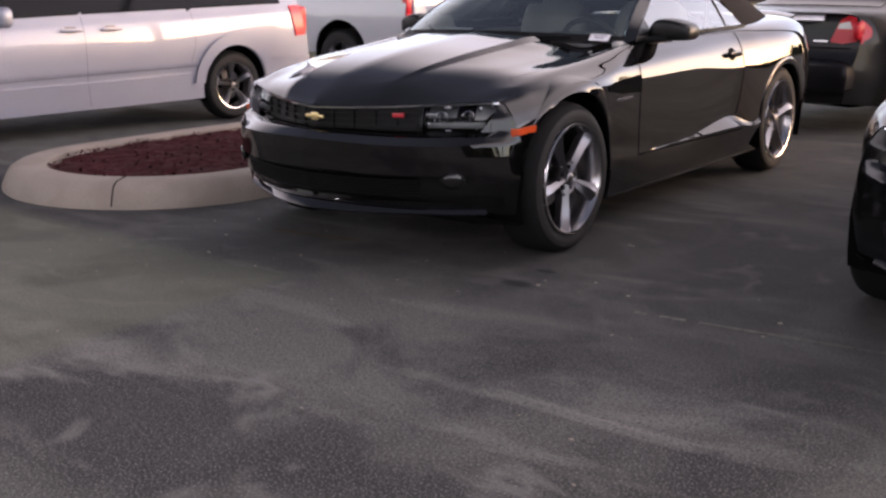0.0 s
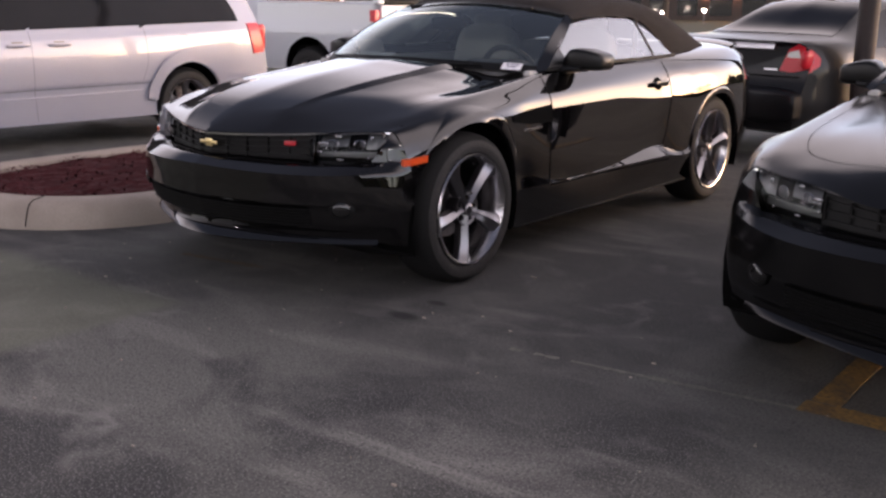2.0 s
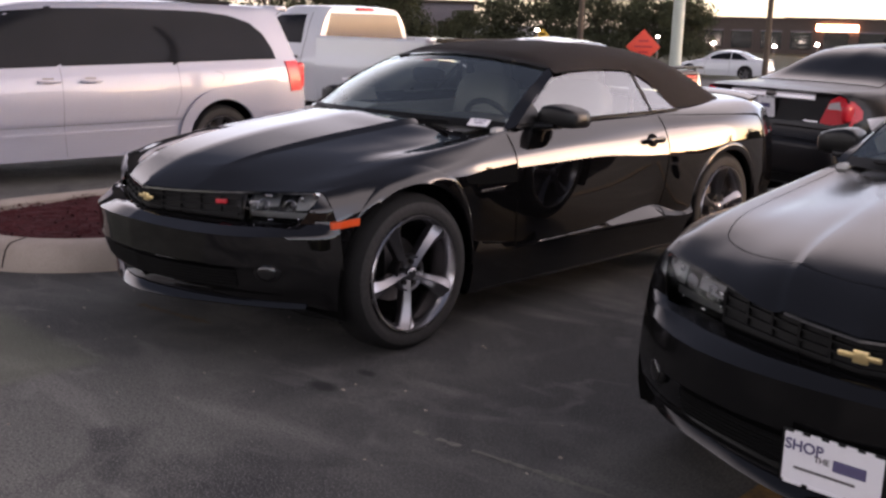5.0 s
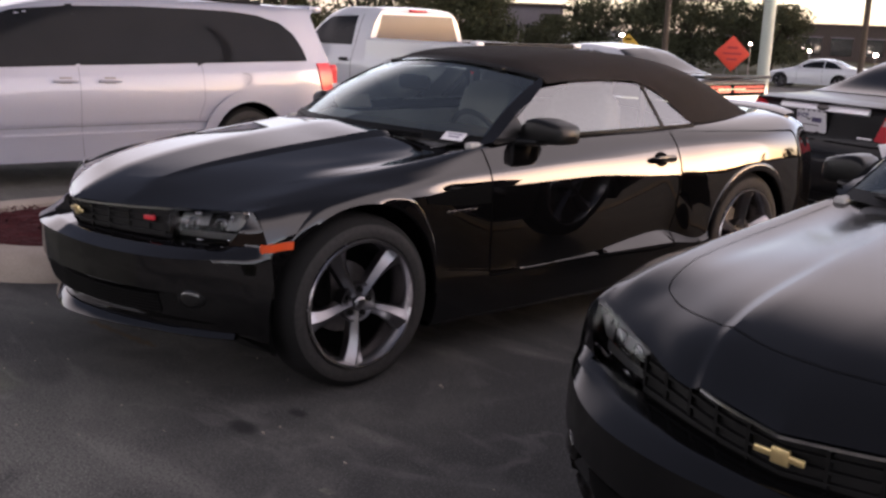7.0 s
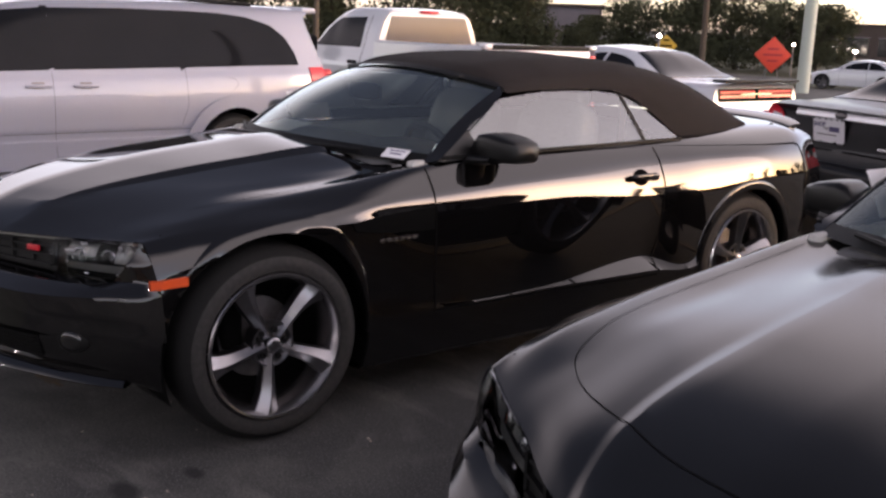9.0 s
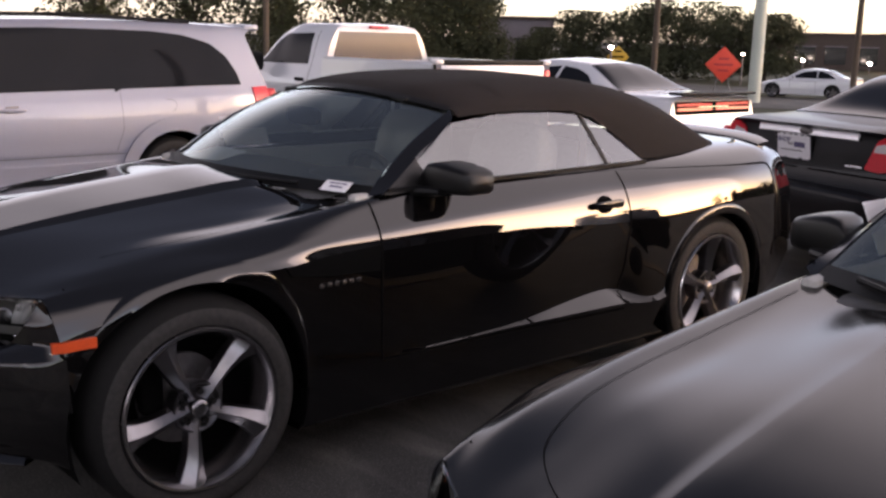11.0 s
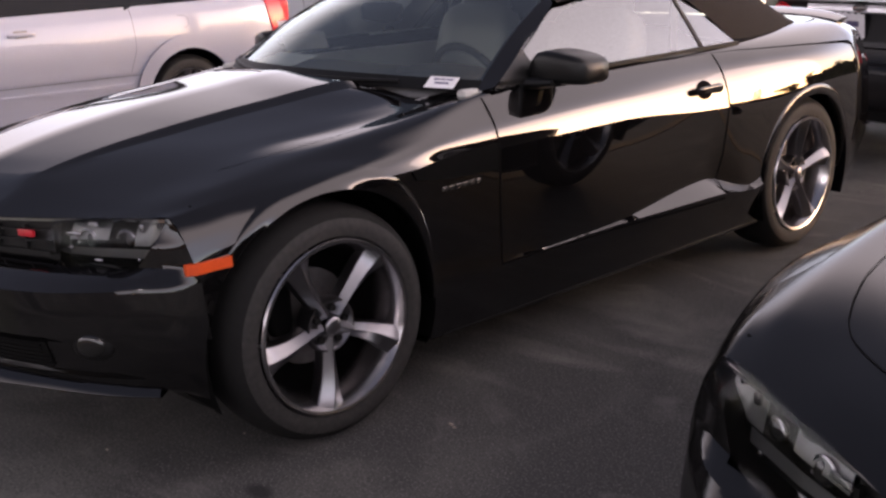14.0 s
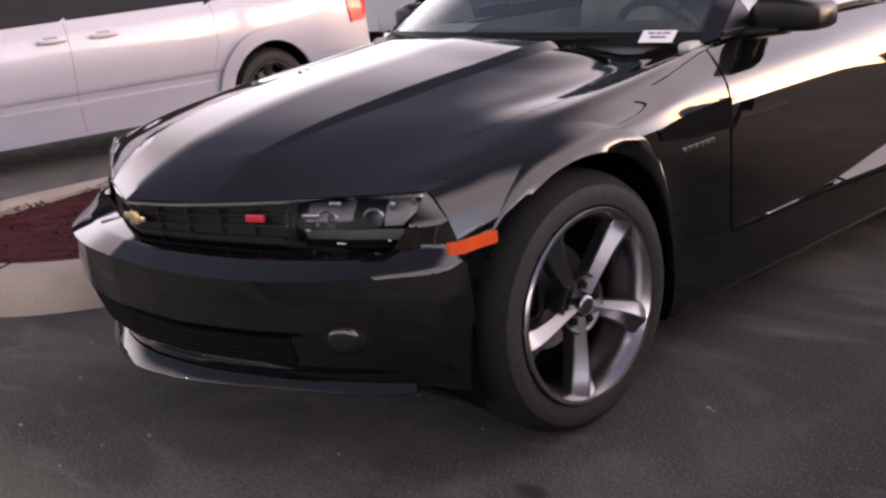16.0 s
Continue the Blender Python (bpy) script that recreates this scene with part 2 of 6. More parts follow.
CABGLASS = mat("cab_glass", (0.075, 0.074, 0.08), 0.15, 0, 0.0, 0.15, 0.3, 1.2, 0.0, (0.12, 0.11, 0.12))
GLASS = glass_mat("window_glass", (0.82, 0.95, 0.91), 2.35)
SIDEGLASS = glass_mat("side_glass", (0.66, 0.70, 0.69), 2.4)
LENS = glass_mat("lamp_glass", (0.8, 0.82, 0.84), 1.22)
TRIM = mat("cabin_trim", (0.075, 0.075, 0.077), 0.7, 0, 0, 0.4, 0.4, 60, 0.08)
BRIGHTBAR = mat("bright_bar", (0.80, 0.79, 0.82), 0.35, 0.6, 0, 0.5, 0.1, 30)
FADED = mat("faded_line_paint", (0.20, 0.19, 0.165), 0.9, 0, 0, 0.3, 0.8, 45, 0.1, (0.09, 0.088, 0.08), 0.5, 6.0)
SEAT = mat("seat_cloth", (0.50, 0.49, 0.47), 0.85, 0, 0, 0.3, 0.4, 140, 0.1)
PAPER = mat("paper", (0.74, 0.73, 0.75), 0.6, 0, 0, 0.4, 0.05, 30)
INK = mat("ink", (0.10, 0.09, 0.17), 0.6, 0, 0, 0.3, 0.1, 30)
CONCRETE = mat("concrete", (0.36, 0.31, 0.265), 0.9, 0, 0, 0.3, 0.4, 90, 0.25, (0.24, 0.20, 0.17), 0.5, 3.5)
MULCH = mat("red_mulch", (0.075, 0.016, 0.018), 0.95, 0, 0, 0.2, 0.7, 45, 0.6, (0.025, 0.008, 0.009), 0.3, 5.0)
YELLOW = mat("worn_yellow_paint", (0.30, 0.17, 0.045), 0.8, 0, 0, 0.3, 0.75, 55, 0.1, (0.06, 0.052, 0.045), 0.6, 7.0)
OLDYELLOW = mat("faded_yellow_paint", (0.12, 0.08, 0.04), 0.85, 0, 0, 0.3, 0.8, 55, 0.1, (0.05, 0.046, 0.042), 0.7, 7.0)
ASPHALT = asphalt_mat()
POLE = mat("grey_green_pole", (0.50, 0.54, 0.47), 0.5, 0, 0, 0.4, 0.2, 30, 0.05)
WOOD = mat("weathered_wood", (0.11, 0.085, 0.065), 0.9, 0, 0, 0.3, 0.5, 35, 0.2)
DARKPOST = mat("dark_brown_post", (0.03, 0.02, 0.018), 0.6, 0, 0, 0.4, 0.4, 25, 0.1)
LEAF = mat("leaves", (0.050, 0.056, 0.026), 0.75, 0, 0, 0.25, 0.7, 3, 0, (0.030, 0.032, 0.018), 0.5, 0.4)
BARK = mat("bark", (0.05, 0.04, 0.032), 0.95, 0, 0, 0.2, 0.5, 14, 0.3)
GRASS = mat("grass", (0.04, 0.045, 0.022), 0.95, 0, 0, 0.2, 0.6, 20, 0.2)
BRICK = mat("brown_wall", (0.085, 0.066, 0.058), 0.9, 0, 0, 0.3, 0.3, 4, 0.05)
BEIGE = mat("beige_wall", (0.20, 0.16, 0.14), 0.9, 0, 0, 0.3, 0.3, 2, 0.05)
GREYWALL = mat("grey_wall", (0.22, 0.20, 0.22), 0.9, 0, 0, 0.3, 0.2, 2, 0.05)
DARKWIN = mat("shop_glass", (0.02, 0.02, 0.022), 0.15, 0, 0.5, 0.5, 0.3, 1)
ORANGE = mat("orange_sign", (0.80, 0.08, 0.04), 0.5, 0, 0, 0.4, 0.1, 8, emit=(1.0, 0.09, 0.04), power=0.0)
YSIGN = mat("yellow_sign", (0.6, 0.36, 0.03), 0.5, 0, 0, 0.4, 0.1, 8)
LAMP = mat("lamp_glow", (1, 0.95, 0.85), 0.4, emit=(1.0, 0.88, 0.66), power=6.0)
COOLLAMP = mat("lot_lamp_glow", (1, 1, 0.95), 0.4, emit=(1.0, 0.97, 0.82), power=120.0)
SHOPSIGN = mat("shop_sign_glow", (1, 0.7, 0.5), 0.4, emit=(1.0, 0.42, 0.18), power=3.0)


# ---- mesh helpers ----
def mesh(name, verts, faces, material, parent=None, label="", sharp=32, smooth=True, weld=0.0005):
    me = bpy.data.meshes.new(name)
    me.from_pydata([tuple(map(float, v)) for v in verts], [], [tuple(f) for f in faces])
    bm = bmesh.new()
    bm.from_mesh(me)
    if weld:
        bmesh.ops.remove_doubles(bm, verts=bm.verts, dist=weld)
    bmesh.ops.recalc_face_normals(bm, faces=bm.faces)
    return part(name, bm, material, parent, label, sharp, smooth, me)


def part(name, bm, material, parent=None, label="", sharp=32, smooth=True, me=None):
    me = me or bpy.data.meshes.new(name)
    bm.to_mesh(me)
    bm.free()
    me.materials.append(material)
    me.polygons.foreach_set("use_smooth", [smooth] * len(me.polygons))
    if smooth and sharp:
        me.set_sharp_from_angle(angle=radians(sharp))
    ob = new(name, me)
    ob.parent = parent
    if label:
        ob["label"] = label
    return ob


def thing(name, m, label, category, group="", kind=""):
    ob = new(name)
    ob.matrix_world = m
    return tagged(ob, label, category, group, kind)


def box(bm, cx, cy, cz, sx, sy, sz, m=None, bevel=0.0, seg=2):
    r = bmesh.ops.create_cube(bm, size=1.0, matrix=(m or Matrix()) @ Matrix.Translation((cx, cy, cz)) @ Matrix.Diagonal((sx, sy, sz, 1)))
    if bevel:
        es = list({e for v in r["verts"] for e in v.link_edges})
        bmesh.ops.bevel(bm, geom=es, offset=bevel, segments=seg, affect="EDGES", profile=0.5)
    return bm


def boxm(*a, **k):
    return box(bmesh.new(), *a, **k)


def cyl(bm, p, q, r0, r1=None, seg=16):
    p, q = Vector(p), Vector(q)
    m = Matrix.Translation((p + q) / 2) @ (q - p).to_track_quat("Z", "Y").to_matrix().to_4x4()
    bmesh.ops.create_cone(bm, cap_ends=True, segments=seg, radius1=r0, radius2=r0 if r1 is None else r1, depth=(q - p).length, matrix=m)
    return bm


def cylm(*a, **k):
    return cyl(bmesh.new(), *a, **k)


def blob(bm, c, s, e1=0.6, e2=0.6, m=None, nu=24, nv=14):
    """A rounded box or pod: a superellipsoid of half sizes s."""
    def f(w, e):
        return math.copysign(abs(w) ** e, w)
    rows = []
    for j in range(nv + 1):
        v = -math.pi / 2 + math.pi * j / nv
        row = []
        for i in range(nu):
            u = 2 * math.pi * i / nu
            p = Vector((s[0] * f(math.cos(v), e1) * f(math.cos(u), e2), s[1] * f(math.cos(v), e1) * f(math.sin(u), e2), s[2] * f(math.sin(v), e1)))
            if m:
                p = m @ p
            row.append(bm.verts.new(p + Vector(c)))
        rows.append(row)
    for j in range(nv):
        for i in range(nu):
            bm.faces.new((rows[j][i], rows[j][(i + 1) % nu], rows[j + 1][(i + 1) % nu], rows[j + 1][i]))
    bmesh.ops.remove_doubles(bm, verts=bm.verts, dist=1e-5)
    return bm


def blobm(*a, **k):
    return blob(bmesh.new(), *a, **k)


def tube(pts, r, seg=8, closed=False):
    """One bent round bar through the points."""
    bm = bmesh.new()
    ps = [Vector(p) for p in pts]
    n = len(ps)
    rings = []
    for i, p in enumerate(ps):
        d = (ps[(i + 1) % n] - ps[i - 1]) if closed else (ps[min(i + 1, n - 1)] - ps[max(i - 1, 0)])
        q = d.to_track_quat("Z", "Y")
        rings.append([bm.verts.new(p + q @ Vector((r * math.cos(2 * math.pi * k / seg), r * math.sin(2 * math.pi * k / seg), 0))) for k in range(seg)])
    for i in range(n if closed else n - 1):
        a, b = rings[i], rings[(i + 1) % n]
        for k in range(seg):
            bm.faces.new((a[k], a[(k + 1) % seg], b[(k + 1) % seg], b[k]))
    if not closed:
        bm.faces.new(rings[0][::-1])
        bm.faces.new(rings[-1])
    return bm


def ovals(rows, seg=20, e=0.75):
    """Ovals across the x axis joined along it: rows of (x, y, z, half depth, half height)."""
    vs, fs = [], []
    sp = lambda v: math.copysign(abs(v) ** e, v)
    for x, y, z, ry, rz in rows:
        vs += [(x, y + ry * sp(math.cos(2 * math.pi * k / seg)), z + rz * sp(math.sin(2 * math.pi * k / seg))) for k in range(seg)]
    for i in range(len(rows) - 1):
        for k in range(seg):
            a, b = i * seg + k, i * seg + (k + 1) % seg
            fs.append((a, b, b + seg, a + seg))
    fs += [tuple(range(seg)), tuple(range((len(rows) - 1) * seg, len(rows) * seg))]
    return vs, fs


def pchip(xs, ys, x):
    xs, ys, x = np.asarray(xs, float), np.asarray(ys, float), np.asarray(x, float)
    h = np.diff(xs)
    d = np.diff(ys) / h
    m = np.zeros(len(xs))
    if len(xs) == 2:
        m[:] = d[0]
    else:
        for i in range(1, len(xs) - 1):
            if d[i - 1] * d[i] > 0:
                w1, w2 = 2 * h[i] + h[i - 1], h[i] + 2 * h[i - 1]
                m[i] = (w1 + w2) / (w1 / d[i - 1] + w2 / d[i])
        m[0], m[-1] = d[0], d[-1]
    k = np.clip(np.searchsorted(xs, x) - 1, 0, len(h) - 1)
    t = np.clip((x - xs[k]) / h[k], 0, 1)
    return (ys[k] * (2 * t**3 - 3 * t**2 + 1) + h[k] * m[k] * (t**3 - 2 * t**2 + t) + ys[k + 1] * (-2 * t**3 + 3 * t**2) + h[k] * m[k + 1] * (t**3 - t**2))


class Skin:
    """A lofted shell: rails (y, x, z tables, from the top centre line outwards and down) joined into a mesh, mirrored, for a ray to meet."""

    def __init__(self, rails, along=140, across=5, sharp=(), cap=True):
        s = np.linspace(0, 1, along)
        lines = []
        for tab in rails:
            t = np.array(tab, float)
            y = t[0, 0] + s * (t[-1, 0] - t[0, 0])
            lines.append(np.stack([pchip(t[:, 0], t[:, 1], y), y, pchip(t[:, 0], t[:, 2], y)], 1))
        lines = np.stack(lines, 1)
        breaks = [0, *sharp, len(rails) - 1]
        grid = []
        for sec in lines:
            row = []
            for a, b in zip(breaks[:-1], breaks[1:]):
                p = sec[a:b + 1]
                c = np.r_[0, np.cumsum(np.maximum(np.linalg.norm(np.diff(p, axis=0), axis=1), 1e-4))]
                q = np.concatenate([np.linspace(c[i], c[i + 1], across, endpoint=False) for i in range(len(c) - 1)] + [[c[-1]]])
                v = np.stack([pchip(c, p[:, k], q) for k in range(3)], 1)
                row.append(v if b == breaks[-1] else v[:-1])
            grid.append(np.concatenate(row))
        g = np.stack(grid)
        n, k = g.shape[:2]
        mir = g.copy()
        mir[..., 0] *= -1
        self.verts = np.concatenate([g.reshape(-1, 3), mir.reshape(-1, 3)])
        faces = []
        for i in range(n - 1):
            for j in range(k - 1):
                a = i * k + j
                faces.append((a, a + 1, a + k + 1, a + k))
                b = a + n * k
                faces.append((b, b + k, b + k + 1, b + 1))
        if cap:
            for base in (0, (n - 1) * k):
                for j in range(k - 1):
                    a = base + j
                    faces.append((a, a + 1, a + 1 + n * k, a + n * k))
        self.faces = faces
        self.tree()

    def tree(self):
        from mathutils.bvhtree import BVHTree
        self.bvh = BVHTree.FromPolygons([tuple(v) for v in self.verts], self.faces)

    def cut(self, test, snap=None):
        v = self.verts
        keep = []
        for f in self.faces:
            c = v[list(f)].mean(0)
            if not test(c):
                keep.append(f)
        self.shown = keep
        return self

    def arch(self, y, z, r, faces=None):
        v = self.verts
        faces = faces if faces is not None else self.faces
        keep = []
        for f in faces:
            c = v[list(f)].mean(0)
            if not (abs(c[0]) > 0.5 and (c[1] - y) ** 2 + (c[2] - z) ** 2 < r * r):
                keep.append(f)
        used = {i for f in keep for i in f}
        gone = {i for f in faces for i in f} - used
        edge = {i for f in faces if any(j in gone for j in f) for i in f if i in used}
        for f in set(map(tuple, faces)) - set(map(tuple, keep)):
            edge |= {i for i in f if i in used}
        for i in edge:
            d = np.array([v[i][1] - y, v[i][2] - z])
            k = np.linalg.norm(d)
            if abs(v[i][0]) > 0.5 and 0.5 * r < k < r + 0.08:
                v[i][1:] = np.array([y, z]) + d / k * r
        return keep

    def hit(self, axis, a, b, side=1):
        """axis x: (y, z) from the side; y: (x, z) from the end; z: (x, y) from above."""
        o, d = {"x": ((side * 5, a, b), (-side, 0, 0)), "y": ((a, side * 12, b), (0, -side, 0)), "z": ((a, b, 5), (0, 0, -1))}[axis]
        p, nrm, _, _ = self.bvh.ray_cast(Vector(o), Vector(d))
        if p is None:
            q = {"x": (side * 0.9, a, b), "y": (a, side * 4, b), "z": (a, b, 0.9)}[axis]
            p, nrm, _, _ = self.bvh.find_nearest(Vector(q))
        if nrm.dot(Vector(d)) > 0:
            nrm = -nrm
        return p, nrm

    def patch(self, axis, top, bottom, side=1, off=0.004, n=14, m=6, depth=0.0):
        """A sheet between two chains of plane points, laid on the skin, with a rim."""
        def chain(c, k):
            c = np.array(c, float)
            t = np.r_[0, np.cumsum(np.linalg.norm(np.diff(c, axis=0), axis=1))]
            q = np.linspace(0, t[-1], k)
            return np.stack([np.interp(q, t, c[:, 0]), np.interp(q, t, c[:, 1])], 1)
        A, B = chain(top, n + 1), chain(bottom, n + 1)
        vs, fs = [], []
        for layer in (off, off - max(depth, 0.012)):
            for j in range(m + 1):
                for i in range(n + 1):
                    w = A[i] * (1 - j / m) + B[i] * j / m
                    p, nr = self.hit(axis, w[0], w[1], side)
                    vs.append(p + nr * layer)
        w = n + 1
        base = w * (m + 1)
        for j in range(m):
            for i in range(n):
                a = j * w + i
                fs.append((a, a + 1, a + w + 1, a + w))
        ring = [i for i in range(w)] + [j * w + n for j in range(1, m + 1)] + [m * w + i for i in range(n - 1, -1, -1)] + [j * w for j in range(m - 1, 0, -1)]
        for a, b in zip(ring, ring[1:] + ring[:1]):
            fs.append((a, b, b + base, a + base))
        return vs, fs

    def line(self, axis, pts, width, side=1, off=0.002):
        """A thin strip along plane points, laid on the skin."""
        c = np.array(pts, float)
        t = np.r_[0, np.cumsum(np.linalg.norm(np.diff(c, axis=0), axis=1))]
        k = max(2, int(t[-1] / 0.025))
        q = np.linspace(0, t[-1], k)
        c = np.stack([np.interp(q, t, c[:, 0]), np.interp(q, t, c[:, 1])], 1)
        d = np.gradient(c, axis=0)
        d /= np.linalg.norm(d, axis=1, keepdims=True) + 1e-9
        nn = np.stack([-d[:, 1], d[:, 0]], 1) * width / 2
        vs, fs = [], []
        for i in range(k):
            for w in (c[i] - nn[i], c[i] + nn[i]):
                p, nr = self.hit(axis, w[0], w[1], side)
                vs.append(p + nr * off)
        for i in range(k - 1):
            fs.append((2 * i, 2 * i + 1, 2 * i + 3, 2 * i + 2))
        return vs, fs


def wheel(parent, x, y, side, radius=0.364, rim=0.264, width=0.245, spokes=5, phase=-102, alloy=None, name="wheel"):
    """A tyre, a rim with twisted spokes, hub and nuts; side +1: the outer face looks to +x."""
    alloy = alloy or WHEELALLOY
    w = new(name)
    w.parent = parent
    w.matrix_local = Matrix.Translation((x, y, radius)) @ (Matrix.Rotation(math.pi, 4, "Z") if side < 0 else Matrix())
    seg = 56
    h = width / 2
    prof = [(rim + 0.004, -h + 0.02), (rim + 0.03, -h), (radius - 0.03, -h + 0.004), (radius - 0.008, -h + 0.03), (radius, -h + 0.07), (radius, h - 0.085)]
    tread = [(radius, h - 0.085), (radius - 0.006, h - 0.05), (radius - 0.018, h - 0.024), (radius - 0.036, h - 0.009)]
    wall = [(radius - 0.036, h - 0.009), (radius - 0.055, h - 0.001), (rim + 0.028, h - 0.002), (rim + 0.012, h - 0.006), (rim + 0.004, h - 0.02)]
    def turn(profile):
        vs, fs = [], []
        k = len(profile)
        for i in range(seg):
            a = 2 * math.pi * i / seg
            for r, px in profile:
                vs.append((px, r * math.cos(a), r * math.sin(a)))
        for i in range(seg):
            for j in range(k - 1):
                a, b = i * k + j, ((i + 1) % seg) * k + j
                fs.append((a, a + 1, b + 1, b))
        return vs, fs
    tyre = mesh("tyre", *turn(wall), RUBBER, w)
    mesh("tread", *turn(prof + tread[1:]), TREAD, tyre, "black worn tread")
    mesh("rim", *turn([(rim + 0.006, h - 0.004), (rim + 0.002, h + 0.003), (rim - 0.008, h), (rim - 0.016, h - 0.016), (rim - 0.03, h - 0.05), (rim - 0.034, -h + 0.03), (rim, -h + 0.012)]), ALLOY, w)
    mesh("brake_disc", *turn([(0.02, -0.03), (0.15, -0.03), (0.15, -0.05), (0.02, -0.05)]), STEEL, w)
    # an added near-black disc stands in for the shade behind the spokes
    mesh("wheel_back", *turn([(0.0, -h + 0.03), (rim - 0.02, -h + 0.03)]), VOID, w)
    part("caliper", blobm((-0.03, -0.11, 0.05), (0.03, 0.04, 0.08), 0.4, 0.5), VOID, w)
    k0 = rim / 0.278
    for k in range(spokes):
        a0 = radians(phase + 360 / spokes * k)
        bm = bmesh.new()
        rows = []
        for i in range(11):
            t = i / 10
            r = 0.036 * k0 + t * (rim - 0.004 - 0.036 * k0)
            half = k0 * (0.022 + 0.008 * t + 0.028 * t ** 3)
            tw = 0.05 * math.sin(math.pi * t)
            front = h - 0.030 + 0.026 * t ** 1.4
            row = []
            for u, dx in ((-1, -0.060), (-0.96, -0.026), (-0.90, -0.021), (-0.06, 0.004), (0.06, 0.004), (0.90, -0.021), (0.96, -0.026), (1, -0.060)):
                ang = a0 + tw + u * half / r
                row.append(bm.verts.new((front + dx * (1.0 if t < 0.85 else 1.0 - 3.5 * (t - 0.85)), r * math.cos(ang), r * math.sin(ang))))
            rows.append(row)
        for i in range(10):
            for j in range(7):
                bm.faces.new((rows[i][j], rows[i][j + 1], rows[i + 1][j + 1], rows[i + 1][j]))
        bmesh.ops.recalc_face_normals(bm, faces=bm.faces)
        part("spoke", bm, alloy, w, sharp=16)
    part("hub_cap", blobm((h - 0.028, 0, 0), (0.012, 0.031 * k0, 0.031 * k0), 1.0, 1.0), alloy, w)
    mesh("hub", *turn([(0.0, h - 0.05), (0.070 * k0, h - 0.05), (0.082 * k0, h - 0.036), (0.088 * k0, h - 0.036), (0.092 * k0, h - 0.06), (0.08 * k0, h - 0.11)]), alloy, w)
    for k in range(5):
        a = radians(phase + 36 + 72 * k)
        c, s = 0.057 * k0 * math.cos(a), 0.057 * k0 * math.sin(a)
        part("lug_nut", cylm((h - 0.06, c, s), (h - 0.034, c, s), 0.0125, 0.0105, 8), PLASTIC, w)
    return w


def arch_parts(body, y, z, r, x, parent):
    """The dark liner inside a wheel arch."""
    for s in (1, -1):
        vs, fs = [], []
        k = 22
        for i in range(k + 1):
            a = math.pi * (-0.12 + 1.24 * i / k)
            for px in (x, 0.5):
                vs.append((s * px, y + (r + 0.006) * math.cos(a), z + (r + 0.006) * math.sin(a)))
        for i in range(k):
            fs.append((2 * i, 2 * i + 1, 2 * i + 3, 2 * i + 2))
        base = len(vs)
        vs.append((s * 0.5, y, z))
        for i in range(k):
            fs.append((base, 2 * i + 1, 2 * i + 3))
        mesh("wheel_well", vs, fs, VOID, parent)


def arch_flare(sk, y, z, r, outer, side, lift, a0, a1, parent, paint, n=48, m=7):
    """A smooth flare round a wheel arch: it swells from the body towards the lip and turns in there."""
    vs, fs = [], []
    for i in range(n + 1):
        t = i / n
        a = a0 + (a1 - a0) * t
        fade = min(1.0, 6 * t, 6 * (1 - t))
        ro = r + outer(a)
        for j in range(m + 4):
            u = min(j / m, 1.0)
            rr = ro + (r - ro) * u
            py, pz = y + rr * math.cos(a), z + rr * math.sin(a)
            p, nr = sk.hit("x", py, pz, side)
            w = smoothstep(0.0, 0.45, u)
            x = abs(p[0]) + lift * w * fade + 0.003 - 0.006 * (1 - u) ** 6
            back = max(0, j - m)
            if back:
                rr = r - 0.004 * min(back, 1)
                py, pz = y + rr * math.cos(a), z + rr * math.sin(a)
                x -= (0.004, 0.02, 0.07)[back - 1]
            vs.append((side * x, py, pz))
    k = m + 4
    for i in range(n):
        for j in range(k - 1):
            q = i * k + j
            fs.append((q, q + 1, q + k + 1, q + k))
    return mesh("arch_flare", vs, fs, paint, parent, sharp=50)


# ---- ground ----
def ground_z(x, y):
    d = -0.6 * x + 0.8 * y - 3.0
    return -0.02 * min(max(d, 0.0), 60.0) * (d > 0)


def smooth_ground():
    xs = sorted({*np.arange(-30, 31, 1.5).tolist(), *[s * v for v in (40, 60, 90, 140, 220, 400, 900, 2000) for s in (1, -1)]})
    vs = [(x, y, ground_z(x, y)) for y in xs for x in xs]
    k = len(xs)
    fs = [(j * k + i, j * k + i + 1, (j + 1) * k + i + 1, (j + 1) * k + i) for j in range(k - 1) for i in range(k - 1)]
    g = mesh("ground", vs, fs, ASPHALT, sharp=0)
    tagged(g, "worn dark grey asphalt car park with pale streaks", "ground", kind="structure")


smooth_ground()


def parking_line(x, y0, y1):
    k = 24
    rng = random.Random(int(x * 100))
    vs, fs = [], []
    for i in range(k + 1):
        y = y0 + (y1 - y0) * i / k
        a, b = rng.uniform(-0.006, 0.006), rng.uniform(-0.006, 0.006)
        for dx in (-0.05 + a, 0.05 + b):
            for dz in (-0.004, 0.004):
                vs.append((x + dx, y, ground_z(x, y) + dz))
    for i in range(k):
        a = 4 * i
        fs += [(a + 1, a + 3, a + 7, a + 5), (a, a + 1, a + 5, a + 4), (a + 2, a + 6, a + 7, a + 3)]
    o = mesh("parking_line", vs, fs, YELLOW, smooth=False)
    tagged(o, "worn yellow painted parking line on asphalt", "parking line", "parking lines", "structure")


parking_line(2.75, -0.435, 4.6)
parking_line(0.02, 0.3, 4.6)


